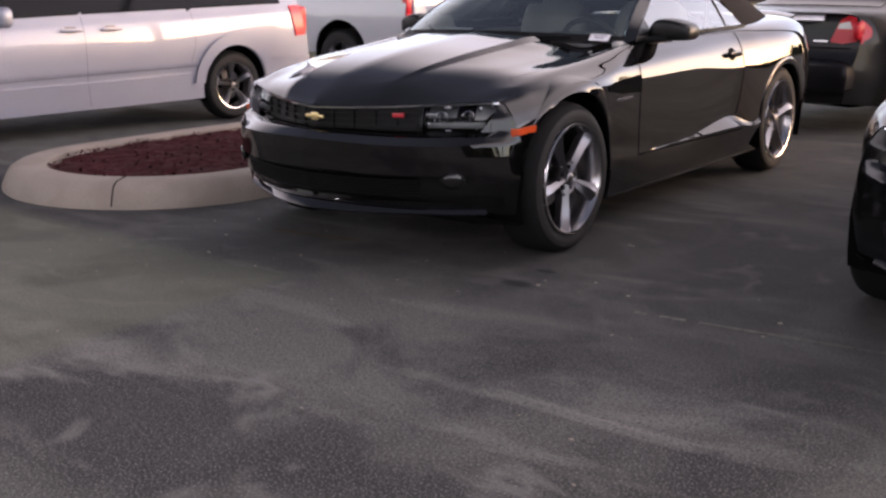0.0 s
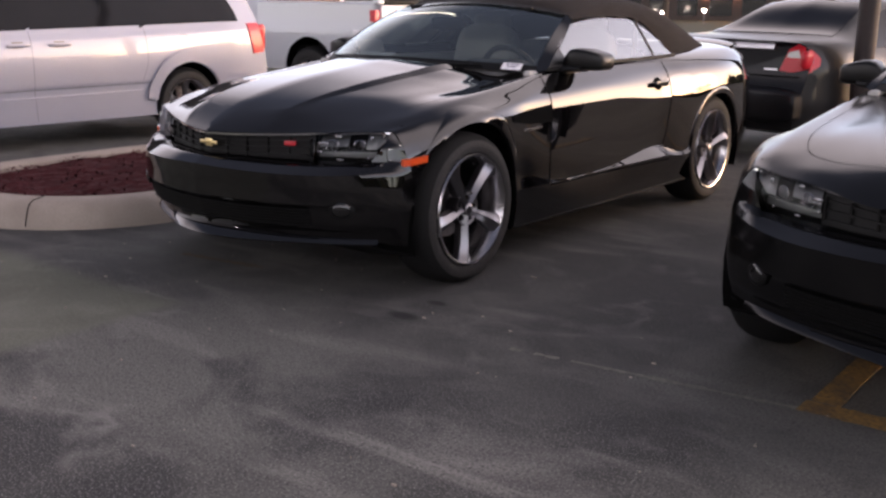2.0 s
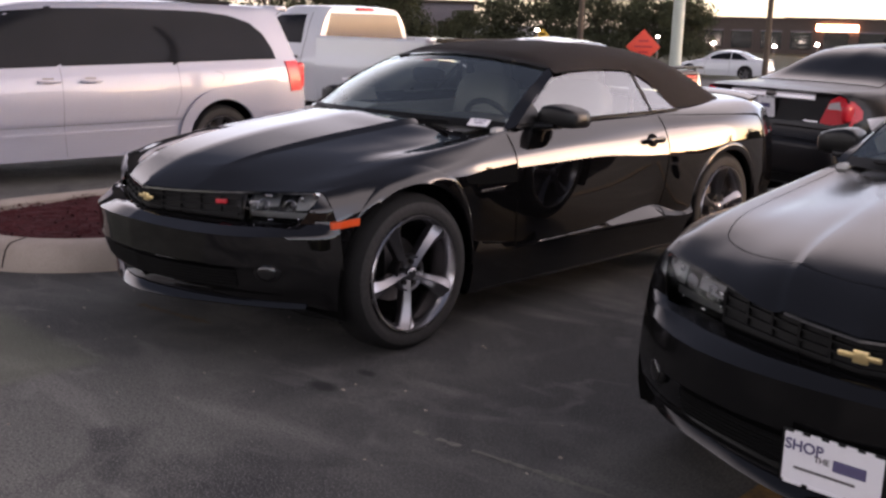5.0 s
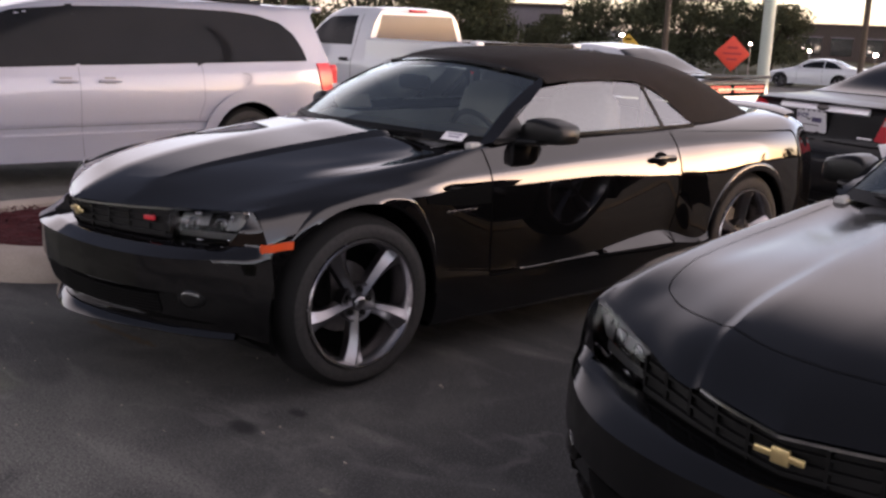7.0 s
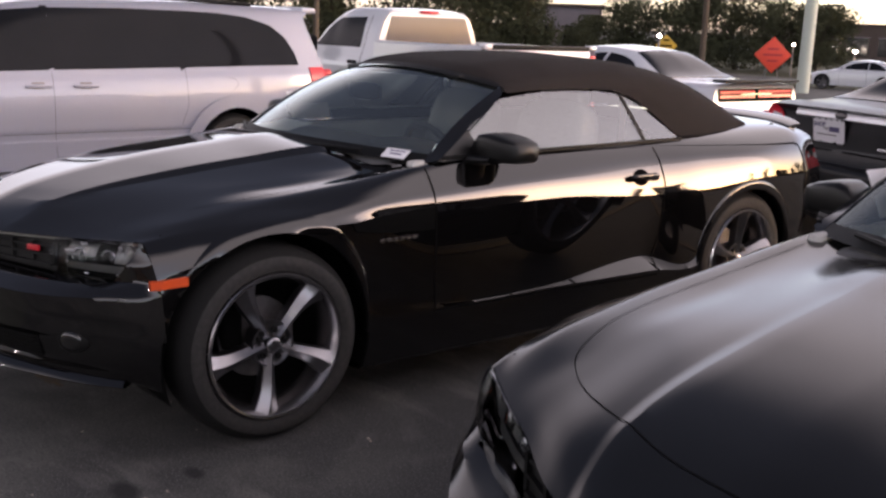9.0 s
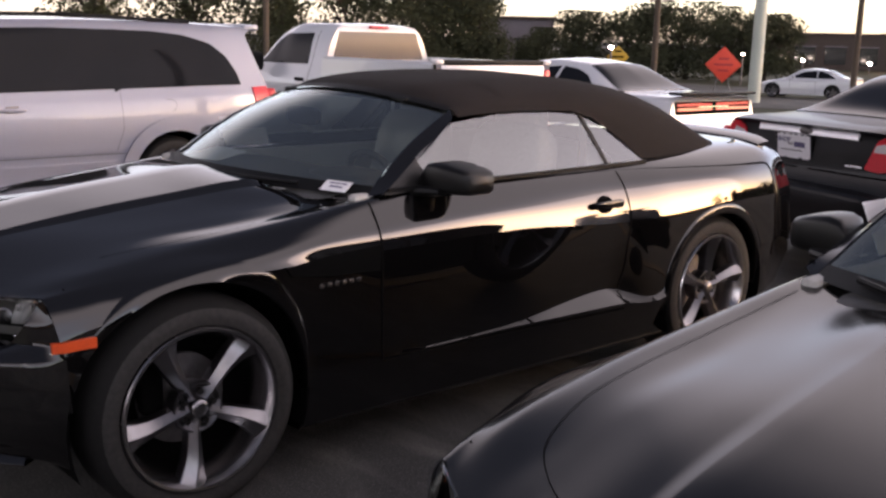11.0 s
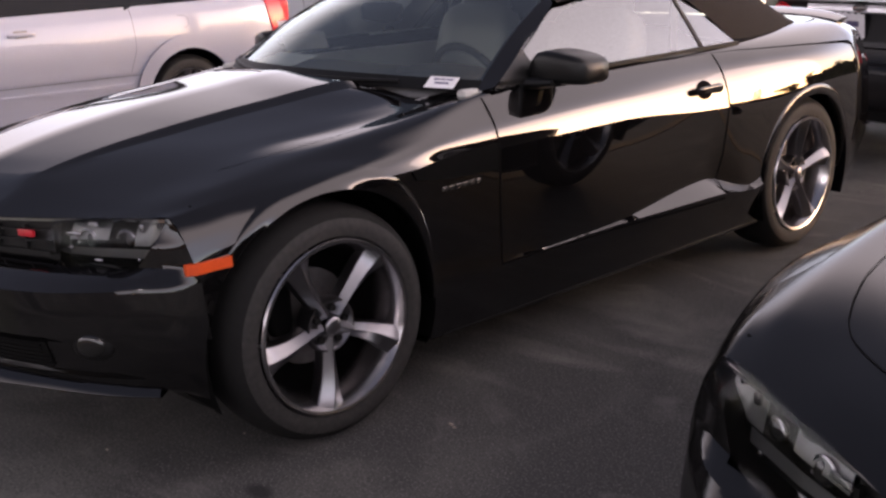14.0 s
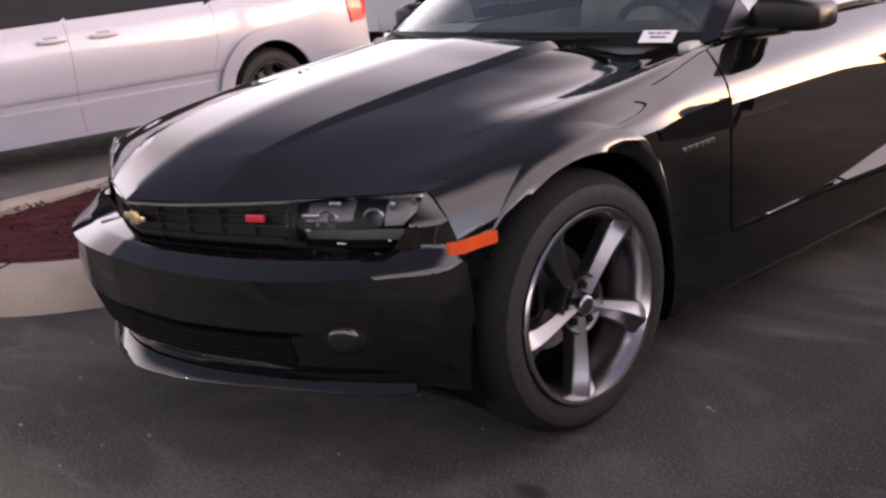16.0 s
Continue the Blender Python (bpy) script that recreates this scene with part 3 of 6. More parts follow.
def end_line(x0, x1, y0, y1, width, material, seed, label, chance=1.0):
    """A painted line along the row's end, worn to ragged pieces where chance is under one."""
    rng = random.Random(seed)
    vs, fs = [], []
    k = max(8, int((x1 - x0) / 0.05))
    for i in range(k):
        if rng.random() > chance:
            continue
        b = len(vs)
        for t in (i / k, (i + 1.02) / k):
            y = y0 + (y1 - y0) * t
            w = width * (0.5 + rng.uniform(-0.06, 0.06) if chance == 1.0 else rng.uniform(0.15, 0.6))
            vs += [(x0 + (x1 - x0) * t, y - w, 0.003), (x0 + (x1 - x0) * t, y + w, 0.003)]
        fs.append((b, b + 2, b + 3, b + 1))
    o = mesh("parking_line", vs, fs, material, smooth=False, weld=0)
    tagged(o, label, "parking line", "parking lines", "structure")


end_line(2.69, 5.3, -0.495, -0.40, 0.11, YELLOW, 3, "worn yellow line across the ends of the parking bays")
end_line(1.60, 2.69, -0.66, -0.535, 0.03, FADED, 5, "faded line worn to a pale trace", 0.8)
end_line(-0.58, -0.05, -0.53, -0.45, 0.05, OLDYELLOW, 6, "faded yellow line in front of the black convertible", 0.9)


def pebbles():
    rng = random.Random(12)
    bm = bmesh.new()
    spots = [(2.695, -.921), (1.937, -.207), (1.732, -.948), (-.156, -.951)]
    spots += [(rng.uniform(-1.2, 3.6), rng.uniform(-2.2, .4)) for _ in range(60)]
    for x, y in spots:
        r = rng.uniform(0.002, 0.006)
        blob(bm, (x, y, r * 0.3), (r * rng.uniform(1, 2.2), r * rng.uniform(.7, 1.3), r * 0.7), 1, 1, None, 7, 5)
    o = part("pebbles", bm, CONCRETE, None)
    tagged(o, "small pale pebbles and grit scattered on the asphalt", "pebbles", kind="stuff")


pebbles()


def island():
    """A planting island: a rolled concrete kerb round red mulch."""
    cx, y0, y1, r = -2.30, 0.12, 7.0, 1.06
    def ring(off):
        pts = []
        for i in range(33):
            a = math.pi + math.pi * i / 32
            pts.append((cx + (r - off) * math.cos(a), y0 + (r - off) * math.sin(a)))
        for i in range(1, 9):
            pts.append((cx + r - off, y0 + (y1 - y0) * i / 8))
        for i in range(1, 17):
            a = math.pi * i / 16
            pts.append((cx + (r - off) * math.cos(a), y1 + (r - off) * math.sin(a)))
        for i in range(1, 8):
            pts.append((cx - r + off, y1 + (y0 - y1) * i / 8))
        return pts
    prof = [(0.0, -0.12), (0.0, 0.02), (0.025, 0.075), (0.05, 0.118), (0.085, 0.142), (0.13, 0.15), (0.265, 0.15), (0.285, 0.135), (0.29, 0.02)]
    vs, fs = [], []
    rows = [ring(o) for o, _ in prof]
    n = len(rows[0])
    for pts, (_, z) in zip(rows, prof):
        vs += [(x, y, z + ground_z(x, y)) for x, y in pts]
    for j in range(len(prof) - 1):
        for i in range(n):
            a, b = j * n + i, j * n + (i + 1) % n
            fs.append((a, b, b + n, a + n))
    k = mesh("kerb", vs, fs, CONCRETE, sharp=40)
    tagged(k, "stained cream concrete kerb round a planting island", "kerb", kind="structure")
    # cracks and joints of the kerb
    for i in (22, 37, 44, 52):
        p, q = rows[0][i % n], rows[5][i % n]
        bm = bmesh.new()
        for (o0, z0), (o1, z1) in zip(prof[1:7], prof[2:8]):
            a, b = ring(o0 - 0.003)[i % n], ring(o1 - 0.003)[i % n]
            cyl(bm, (a[0], a[1], z0 + 0.001), (b[0], b[1], z1 + 0.002), 0.0035, seg=6)
        part("kerb_joint", bm, VOID, k)
    inner = ring(0.286)
    rng = random.Random(4)
    vs, fs = [], []
    g = 46
    xs = np.linspace(cx - r, cx + r, g)
    ys = np.linspace(y0 - r, y1 + r, g * 3)
    inside = lambda x, y: (abs(x - cx) < r - 0.275 and y0 <= y <= y1) or math.hypot(x - cx, y - (y0 if y < y0 else y1)) < r - 0.275
    index = {}
    for j, y in enumerate(ys):
        for i, x in enumerate(xs):
            index[i, j] = len(vs)
            vs.append((x, y, 0.112 + ground_z(x, y) + 0.03 * noise.noise((x * 3, y * 3, 0)) + rng.uniform(-0.012, 0.012)))
    for j in range(len(ys) - 1):
        for i in range(g - 1):
            if all(inside(xs[i + a], ys[j + b]) for a in (0, 1) for b in (0, 1)):
                fs.append((index[i, j], index[i + 1, j], index[i + 1, j + 1], index[i, j + 1]))
    vs2, fs2 = list(vs), list(fs)
    for _ in range(5200):
        x, y = rng.uniform(cx - r, cx + r), rng.uniform(y0 - r, y1)
        if not inside(x, y):
            continue
        a, l, w = rng.uniform(0, 6.3), rng.uniform(0.012, 0.035), rng.uniform(0.004, 0.009)
        z = 0.125 + ground_z(x, y) + 0.03 * noise.noise((x * 3, y * 3, 0)) + rng.uniform(0, 0.012)
        t = rng.uniform(-0.012, 0.012)
        b = len(vs2)
        c, s = math.cos(a), math.sin(a)
        vs2 += [(x - c * l - s * w, y - s * l + c * w, z - t), (x - c * l + s * w, y - s * l - c * w, z - t), (x + c * l + s * w, y + s * l - c * w, z + t), (x + c * l - s * w, y + s * l + c * w, z + t)]
        fs2.append((b, b + 1, b + 2, b + 3))
    mu = mesh("mulch", vs2, fs2, MULCH, sharp=0, weld=0, smooth=False)
    tagged(mu, "dark red shredded bark mulch in the planting island", "mulch", kind="stuff")


island()


# ---- the black convertible coupe and its twin ----
def smoothstep(a, b, x):
    t = min(max((x - a) / (b - a), 0), 1)
    return t * t * (3 - 2 * t)


FRONT_R, REAR_R = 0.415, 0.388
COUPE_RAILS = [
    [(-.82, 0, .733), (-.7, 0, .797), (-.55, 0, .858), (-.13, 0, .945), (.2, 0, .985), (.50, 0, 1.012), (.60, 0, .985), (2.3, 0, 1.03), (2.85, 0, 1.055), (3.3, 0, 1.05), (3.6, 0, 1.02)],
    [(-.738, .240, .736), (-.68, .262, .777), (-.57, .285, .836), (-.13, .322, .926), (.2, .340, .966), (.50, .360, .996), (.60, .368, .975), (2.3, .36, 1.028), (2.85, .36, 1.052), (3.3, .36, 1.049), (3.575, .36, 1.02)],
    [(-.732, .256, .736), (-.68, .278, .775), (-.57, .303, .830), (-.13, .358, .905), (.2, .377, .944), (.51, .398, .972), (.60, .398, .965), (2.3, .43, 1.022), (2.85, .43, 1.048), (3.3, .43, 1.047), (3.56, .43, 1.02)],
    [(-.602, .52, .750), (-.5, .54, .790), (-.13, .56, .876), (.2, .58, .906), (.61, .61, .942), (.68, .62, .95), (2.3, .60, 1.015), (2.85, .60, 1.042), (3.3, .58, 1.042), (3.52, .54, 1.02)],
    [(-.547, .62, .755), (-.45, .63, .788), (-.13, .655, .862), (.2, .68, .892), (.68, .715, .945), (.75, .72, .955), (2.3, .70, 1.01), (2.85, .72, 1.03), (3.2, .70, 1.035), (3.48, .63, 1.02)],
    [(-.48, .735, .761), (-.3, .762, .815), (0, .785, .866), (.4, .79, .912), (.75, .785, .955), (.95, .785, .97), (1.4, .79, .978), (2.0, .79, .99), (2.4, .79, 1.003), (2.85, .80, 1.012), (3.2, .78, 1.02), (3.44, .71, 1.01)],
    [(-.443, .795, .766), (-.3, .832, .794), (0, .872, .832), (.4, .870, .862), (.75, .846, .892), (1.4, .837, .920), (2.0, .846, .932), (2.4, .876, .942), (2.85, .905, .945), (3.2, .875, .955), (3.5, .775, .965)],
    [(-.432, .840, .724), (-.3, .878, .752), (0, .914, .812), (.4, .895, .832), (.75, .874, .840), (1.4, .867, .862), (2.0, .878, .852), (2.4, .910, .856), (2.85, .936, .872), (3.2, .910, .878), (3.53, .80, .885)],
    [(-.42, .868, .655), (-.3, .905, .69), (-.2, .92, .735), (0, .935, .778), (.2, .93, .783), (.5, .90, .785), (.75, .888, .785), (1.4, .885, .79), (2.0, .898, .758), (2.4, .93, .752), (2.85, .952, .785), (3.2, .93, .79), (3.57, .815, .80)],
    [(-.41, .884, .60), (-.3, .905, .585), (0, .925, .55), (.5, .885, .45), (1.0, .880, .387), (1.35, .876, .394), (2.0, .872, .458), (2.28, .918, .395), (2.5, .945, .50), (3.2, .93, .55), (3.6, .825, .56)],
    [(-.40, .900, .40), (0, .93, .40), (.5, .890, .388), (1.0, .882, .384), (1.35, .888, .388), (1.7, .915, .395), (2.0, .938, .400), (2.28, .945, .378), (2.5, .945, .42), (3.2, .92, .44), (3.6, .82, .44)],
    [(-.395, .875, .2), (0, .9, .2), (.5, .888, .20), (1.4, .89, .195), (2.3, .892, .19), (2.8, .9, .2), (3.2, .88, .24), (3.52, .80, .27)],
    [(-.36, .6, .17), (0, .6, .17), (2.8, .6, .17), (3.45, .55, .24)],
]


# the hood's side gap and its front gap, which leaves a painted nose panel before it
SEAM_Y, SEAM_X = np.array([-.24, -.13, .2, .66]), np.array([.685, .712, .735, .742])
NOSE_X, NOSE_Y = np.array([0, .15, .3, .45, .58, .65, .685]), np.array([-.635, -.612, -.56, -.49, -.40, -.325, -.24])
# front rows of the nose, from the hood edge down: points (x, y, z) from the middle to the corner
NOSE_ROWS = [
    [(0, -.815, .728), (.15, -.770, .731), (.30, -.706, .736), (.45, -.635, .744), (.60, -.557, .752), (.72, -.487, .758)],
    [(0, -.813, .719), (.15, -.768, .722), (.30, -.704, .727), (.45, -.633, .735), (.60, -.555, .743), (.72, -.486, .750)],
    [(0, -.788, .715), (.15, -.746, .718), (.30, -.684, .723), (.45, -.616, .731), (.60, -.548, .739), (.74, -.476, .745)],
    [(0, -.786, .672), (.15, -.748, .674), (.30, -.690, .678), (.45, -.626, .682), (.60, -.562, .686), (.765, -.490, .690), (.815, -.456, .692)],
    [(0, -.788, .632), (.15, -.752, .632), (.30, -.697, .630), (.45, -.634, .628), (.60, -.572, .626), (.745, -.510, .632), (.82, -.462, .634)],
    [(0, -.842, .622), (.15, -.824, .620), (.30, -.782, .617), (.45, -.722, .614), (.60, -.642, .612), (.755, -.554, .614), (.825, -.472, .618)],
    [(0, -.890, .592), (.15, -.879, .589), (.30, -.850, .585), (.45, -.800, .582), (.60, -.712, .579), (.765, -.568, .584), (.842, -.478, .588)],
    [(0, -.890, .530), (.20, -.870, .527), (.40, -.816, .522), (.58, -.728, .520), (.71, -.628, .518), (.80, -.540, .518), (.855, -.475, .518)],
    [(0, -.884, .455), (.20, -.864, .453), (.40, -.810, .451), (.58, -.724, .449), (.71, -.626, .447), (.80, -.540, .445), (.858, -.475, .444)],
    [(0, -.862, .430), (.20, -.842, .430), (.40, -.788, .430), (.58, -.704, .430), (.71, -.614, .425), (.80, -.536, .420), (.858, -.475, .418)],
    [(0, -.840, .345), (.20, -.816, .345), (.40, -.756, .345), (.58, -.674, .345), (.71, -.592, .345), (.79, -.524, .345), (.850, -.465, .345)],
    [(0, -.825, .315), (.20, -.795, .315), (.40, -.728, .315), (.58, -.645, .315), (.70, -.570, .315), (.79, -.500, .315), (.845, -.455, .315)],
    [(0, -.815, .280), (.20, -.782, .280), (.40, -.712, .280), (.58, -.628, .280), (.70, -.553, .280), (.79, -.480, .280), (.840, -.440, .280)],
    [(0, -.600, .245), (.20, -.580, .245), (.40, -.540, .245), (.58, -.480, .245), (.70, -.440, .245), (.780, -.420, .245)],
]
LENS_X, LENS_Z = (.735, .774, .790), (.626, .69, .748)
LIP = [(0, -.868), (.15, -.845), (.30, -.792), (.45, -.718), (.60, -.640), (.70, -.575), (.775, -.510)]


def ws_y(x):
    return 0.50 + 0.27 * (abs(x) / 0.755) ** 2


def coupe(m, label, group, paint, bulge=True):
    """bulge: a stepped bulge on the hood; without it the hood has a plain crease."""
    car = thing("car", m, label, "car", group)
    rails = list(COUPE_RAILS)
    if not bulge:
        rails[0] = [(y, x, z - (.012 if y < .6 else 0) * min(1, max(0, (y + .7) / .5))) for y, x, z in rails[0]]
        rails[1] = [(y, x, z - (.014 if y < .6 else 0) * min(1, max(0, (y + .7) / .5))) for y, x, z in rails[1]]
        rails[2] = [(y, x + .02, z1 - .012) if y < .6 else (y, x, z) for (y, x, z), (_, _, z1) in zip(rails[2], rails[1])]
    sk = Skin(rails, 190, 6, sharp=(1, 2, 8, 9, 10, 11) if bulge else (1, 8, 9, 10, 11))
    open_cabin = lambda c: abs(c[0]) < 0.745 and ws_y(c[0]) + 0.06 < c[1] < 2.32 and c[2] > 0.8
    sk.cut(open_cabin)
    faces = sk.arch(0, 0.365, FRONT_R, sk.shown)
    faces = sk.arch(2.752, 0.355, REAR_R, faces)
    v = sk.verts
    groups = {"hood": [], "door": [], "door_r": [], "body": []}
    gx = lambda y: float(np.interp(y, SEAM_Y, SEAM_X))
    for f in faces:
        c = v[list(f)].mean(0)
        if abs(c[0]) < gx(c[1]) and np.interp(abs(c[0]), NOSE_X, NOSE_Y) < c[1] < ws_y(c[0]) + 0.02 and c[2] > 0.7:
            groups["hood"].append(f)
        elif 0.735 < c[1] < 2.10 - 0.25 * max(0, c[2] - .85) and 0.375 < c[2] and abs(c[0]) > 0.74:
            groups["door" if c[0] > 0 else "door_r"].append(f)
        else:
            groups["body"].append(f)
    for k, fs in groups.items():
        mesh("door" if k == "door_r" else k, v, fs, paint, car, sharp=14)
    for ob in car.children:
        bm = bmesh.new()
        bm.from_mesh(ob.data)
        bmesh.ops.delete(bm, geom=[w for w in bm.verts if not w.link_faces], context="VERTS")
        bm.to_mesh(ob.data)
        bm.free()
    arch_parts(sk, 0, 0.365, FRONT_R, 0.895, car)
    arch_parts(sk, 2.752, 0.355, REAR_R, 0.94, car)
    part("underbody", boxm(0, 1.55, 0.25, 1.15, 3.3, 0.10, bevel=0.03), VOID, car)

    # front fascia: rows of the nose lofted down from the hood edge, ending where the fenders begin
    from mathutils.bvhtree import BVHTree
    ends = np.array([COUPE_RAILS[i][0] for i in (6, 7, 8, 9, 10, 11)])[:, [2, 1, 0]][::-1]
    def fender_end(z):
        return np.interp(z, ends[:, 0], ends[:, 1]), np.interp(z, ends[:, 0], ends[:, 2])
    k = 72
    lines = []
    for row in NOSE_ROWS:
        p = np.array(row, float)
        z1 = p[-1, 2] + .004
        x1, y1 = fender_end(z1)
        p = np.vstack([p, (x1, y1, z1)])
        t = np.r_[0, np.cumsum(np.linalg.norm(np.diff(p, axis=0), axis=1))]
        q = np.linspace(0, t[-1], k)
        lines.append(np.stack([pchip(t, p[:, i], q) for i in range(3)], 1))
    lines = np.stack(lines)
    sub = 5
    def nose(r, i):
        """The nose at the row r (a fraction lies between two rows) and the column i."""
        j = min(int(r), len(lines) - 2)
        return lines[j][i] * (1 - (r - j)) + lines[j + 1][i] * (r - j)
    levels = [j + c / sub for j in range(len(lines) - 1) for c in range(sub)] + [len(lines) - 1]
    vs = [tuple(nose(r, i)) for r in levels for i in range(k)]
    h = len(vs)
    vs += [(-x, y, z) for x, y, z in vs]
    # outline of a head lamp, seen from the front, against the clock
    lamp_edge = [(.487, .7413), (.487, .626), (.735, .626), (.774, .69), (.790, .748), (.790, .7725)]
    def lens_zone(x, z):
        return all((b[0] - a[0]) * (z - a[1]) - (b[1] - a[1]) * (x - a[0]) > 0 for a, b in zip(lamp_edge, lamp_edge[1:] + lamp_edge[:1]))
    fs, grille_f, cover = [], [], []
    for j in range(len(levels) - 1):
        for i in range(k - 1):
            a = j * k + i
            c = np.mean([vs[w] for w in (a, a + 1, a + k, a + k + 1)], axis=0)
            quads = [(a, a + 1, a + k + 1, a + k), (h + a, h + a + k, h + a + k + 1, h + a + 1)]
            if (abs(c[1]) < .45 and c[1] ** 2 + (c[2] - .365) ** 2 < FRONT_R ** 2):
                continue
            cover += quads
            (grille_f if c[0] < .487 and 2 <= levels[j] < 4 else fs).extend(quads)
    bumper = mesh("front_bumper", vs, fs, paint, car, sharp=30)
    upper = mesh("upper_grille", vs, grille_f, PLASTIC, car, "black plastic grille")
    for ob in (bumper, upper):
        bm = bmesh.new()
        bm.from_mesh(ob.data)
        # clean openings for the two head lamps
        for sg in (1, -1):
            for a, b in zip(lamp_edge, lamp_edge[1:] + lamp_edge[:1]):
                near = [w for w in bm.faces if .44 < sg * w.calc_center_median()[0] < .84 and .59 < w.calc_center_median()[2] < .80]
                geom = near + list({e for w in near for e in w.edges}) + list({q for w in near for q in w.verts})
                bmesh.ops.bisect_plane(bm, geom=geom, dist=1e-5, plane_co=(sg * a[0], 0, a[1]), plane_no=(sg * (b[1] - a[1]), 0, a[0] - b[0]))
        bmesh.ops.delete(bm, geom=[w for w in bm.faces if w.calc_center_median()[1] < -.38 and lens_zone(abs(w.calc_center_median()[0]), w.calc_center_median()[2])], context="FACES")
        bmesh.ops.delete(bm, geom=[w for w in bm.verts if not w.link_faces], context="VERTS")
        bm.to_mesh(ob.data)
        bm.free()
    off = len(sk.verts)
    sk.bvh = BVHTree.FromPolygons([tuple(w) for w in sk.verts] + vs, list(sk.faces) + [tuple(w + off for w in f) for f in cover])

    def band(name, r0, r1, x0, x1, out, material, lab="", thick=.012, both=False):
        """A strip along the nose between two levels, standing out from it."""
        for s in ((1, -1) if both else (1,)):
            ids = [i for i in range(k) if x0 <= nose(r0, i)[0] <= x1]
            chain = [(s, i) for i in ids] if both else [(-1, i) for i in reversed(ids) if i] + [(1, i) for i in ids]
            w, f = [], []
            for layer in (out, out - thick):
                for r in (r0, (r0 + r1) / 2, r1):
                    for sg, i in chain:
                        p = nose(r, i)
                        d = lines[int(r)][min(i + 1, k - 1)] - lines[int(r)][max(i - 1, 0)]
                        d = d[:2] / np.linalg.norm(d[:2])
                        w.append((sg * (p[0] + d[1] * layer), p[1] - d[0] * layer, p[2]))
            n2 = len(chain)
            for j in range(2):
                for i in range(n2 - 1):
                    a = j * n2 + i
                    f += [(a, a + 1, a + n2 + 1, a + n2), (a + 3 * n2, a + 4 * n2, a + 4 * n2 + 1, a + 3 * n2 + 1)]
            ring = list(range(n2)) + [2 * n2 - 1] + list(range(3 * n2 - 1, 2 * n2 - 1, -1)) + [n2]
            for a, b in zip(ring, ring[1:] + ring[:1]):
                f.append((a, b, b + 3 * n2, a + 3 * n2))
            mesh(name, w, f, material, car, lab, sharp=30)

    band("hood_edge_strip", .1, .95, 0, .79, .004, CHROME, "thin bright strip along the hood edge")
    for r in (2.4, 3.0, 3.6):
        band("grille_bar", r, r + .14, 0, .47, .012, PLASTIC)
    for gxx in (.09, .18, .27, .36, .45):
        for s in (1, -1):
            i = int(np.argmin(abs(lines[1][:, 0] - gxx)))
            x, y, z = nose(3.0, i)
            part("grille_post", boxm(s * x, y - .006, z, .008, .014, .078), PLASTIC, car)
    band("lower_grille", 9.05, 9.95, 0, .56, .004, PLASTIC, "black plastic lower grille")
    for r in (9.1, 9.26, 9.42, 9.58, 9.74, 9.9):
        band("lower_grille_bar", r, r + .05, 0, .55, .011, PLASTIC)
    # the lip under the bumper: a blade that leans outwards, with a short end plate
    lp_ = np.array([(-x, y) for x, y in LIP[:0:-1]] + LIP, float)
    t = np.r_[0, np.cumsum(np.linalg.norm(np.diff(lp_, axis=0), axis=1))]
    q = np.linspace(0, t[-1], 81)
    lp_ = np.stack([pchip(t, lp_[:, 0], q), pchip(t, lp_[:, 1], q)], 1)
    d = np.gradient(lp_, axis=0)
    d /= np.linalg.norm(d, axis=1, keepdims=True)
    w, f = [], []
    prof = [(.055, .312), (.040, .308), (.018, .290), (.004, .271), (.0, .263), (.008, .257), (.06, .256), (.10, .274)]
    for (x, y), (dx, dy) in zip(lp_, d):
        w += [(x - dy * o, y + dx * o, z) for o, z in prof]
    n2 = len(prof)
    for i in range(80):
        for j in range(n2):
            a, b = i * n2 + j, i * n2 + (j + 1) % n2
            f.append((a, b, b + n2, a + n2))
    f += [tuple(range(n2)), tuple(range(80 * n2, 81 * n2))]
    mesh("front_lip", w, f, paint, car, "glossy black lip under the bumper", sharp=38)

    # head lamps: a clear lens flush with the nose, a dark housing and bright pieces behind it
    from_front = lambda x, z: sk.bvh.ray_cast(Vector((x, -3, z)), Vector((0, 1, 0)))[0]
    for s in (1, -1):
        lamp = new("headlight")
        lamp.parent = car
        lamp["label"] = "clear lens headlight in a dark housing"
        def lens(off, grow, x0=.487, x1=.790, t0=0.0, t1=1.0):
            w, f = [], []
            nx, nz = 24, 10
            for j in range(nz + 1):
                tt = t0 + (t1 - t0) * j / nz
                for i in range(nx + 1):
                    x = x0 - grow + (x1 - x0 + 2 * grow) * i / nx
                    hi = .7375 + .035 * (x - .45) / .34 + grow
                    lo = float(np.interp(x, LENS_X, LENS_Z)) - grow
                    z = hi + (lo - hi) * tt
                    ya, yb = np.interp(x, [.45, .60, .72, .80], [-.637, -.560, -.492, -.446]), np.interp(x, [.45, .60, .72, .80], [-.665, -.600, -.530, -.482])
                    yy = float(ya + (yb - ya) * tt) - .010 * math.sin(math.pi * tt)
                    w.append((s * x, yy + off, z))
            for j in range(nz):
                for i in range(nx):
                    a = j * (nx + 1) + i
                    f.append((a, a + 1, a + nx + 2, a + nx + 1))
            return w, f
        mesh("lens", *lens(0, .004), LENS, lamp)
        mesh("housing", *lens(.075, .012), VOID, lamp)
        # grey bowls, which also stand in for the pale reflection high in the lens
        mesh("reflector_bowl", *lens(.045, -.004, .500, .625, .06, .50), LAMPGREY, lamp, "dull grey reflector bowl")
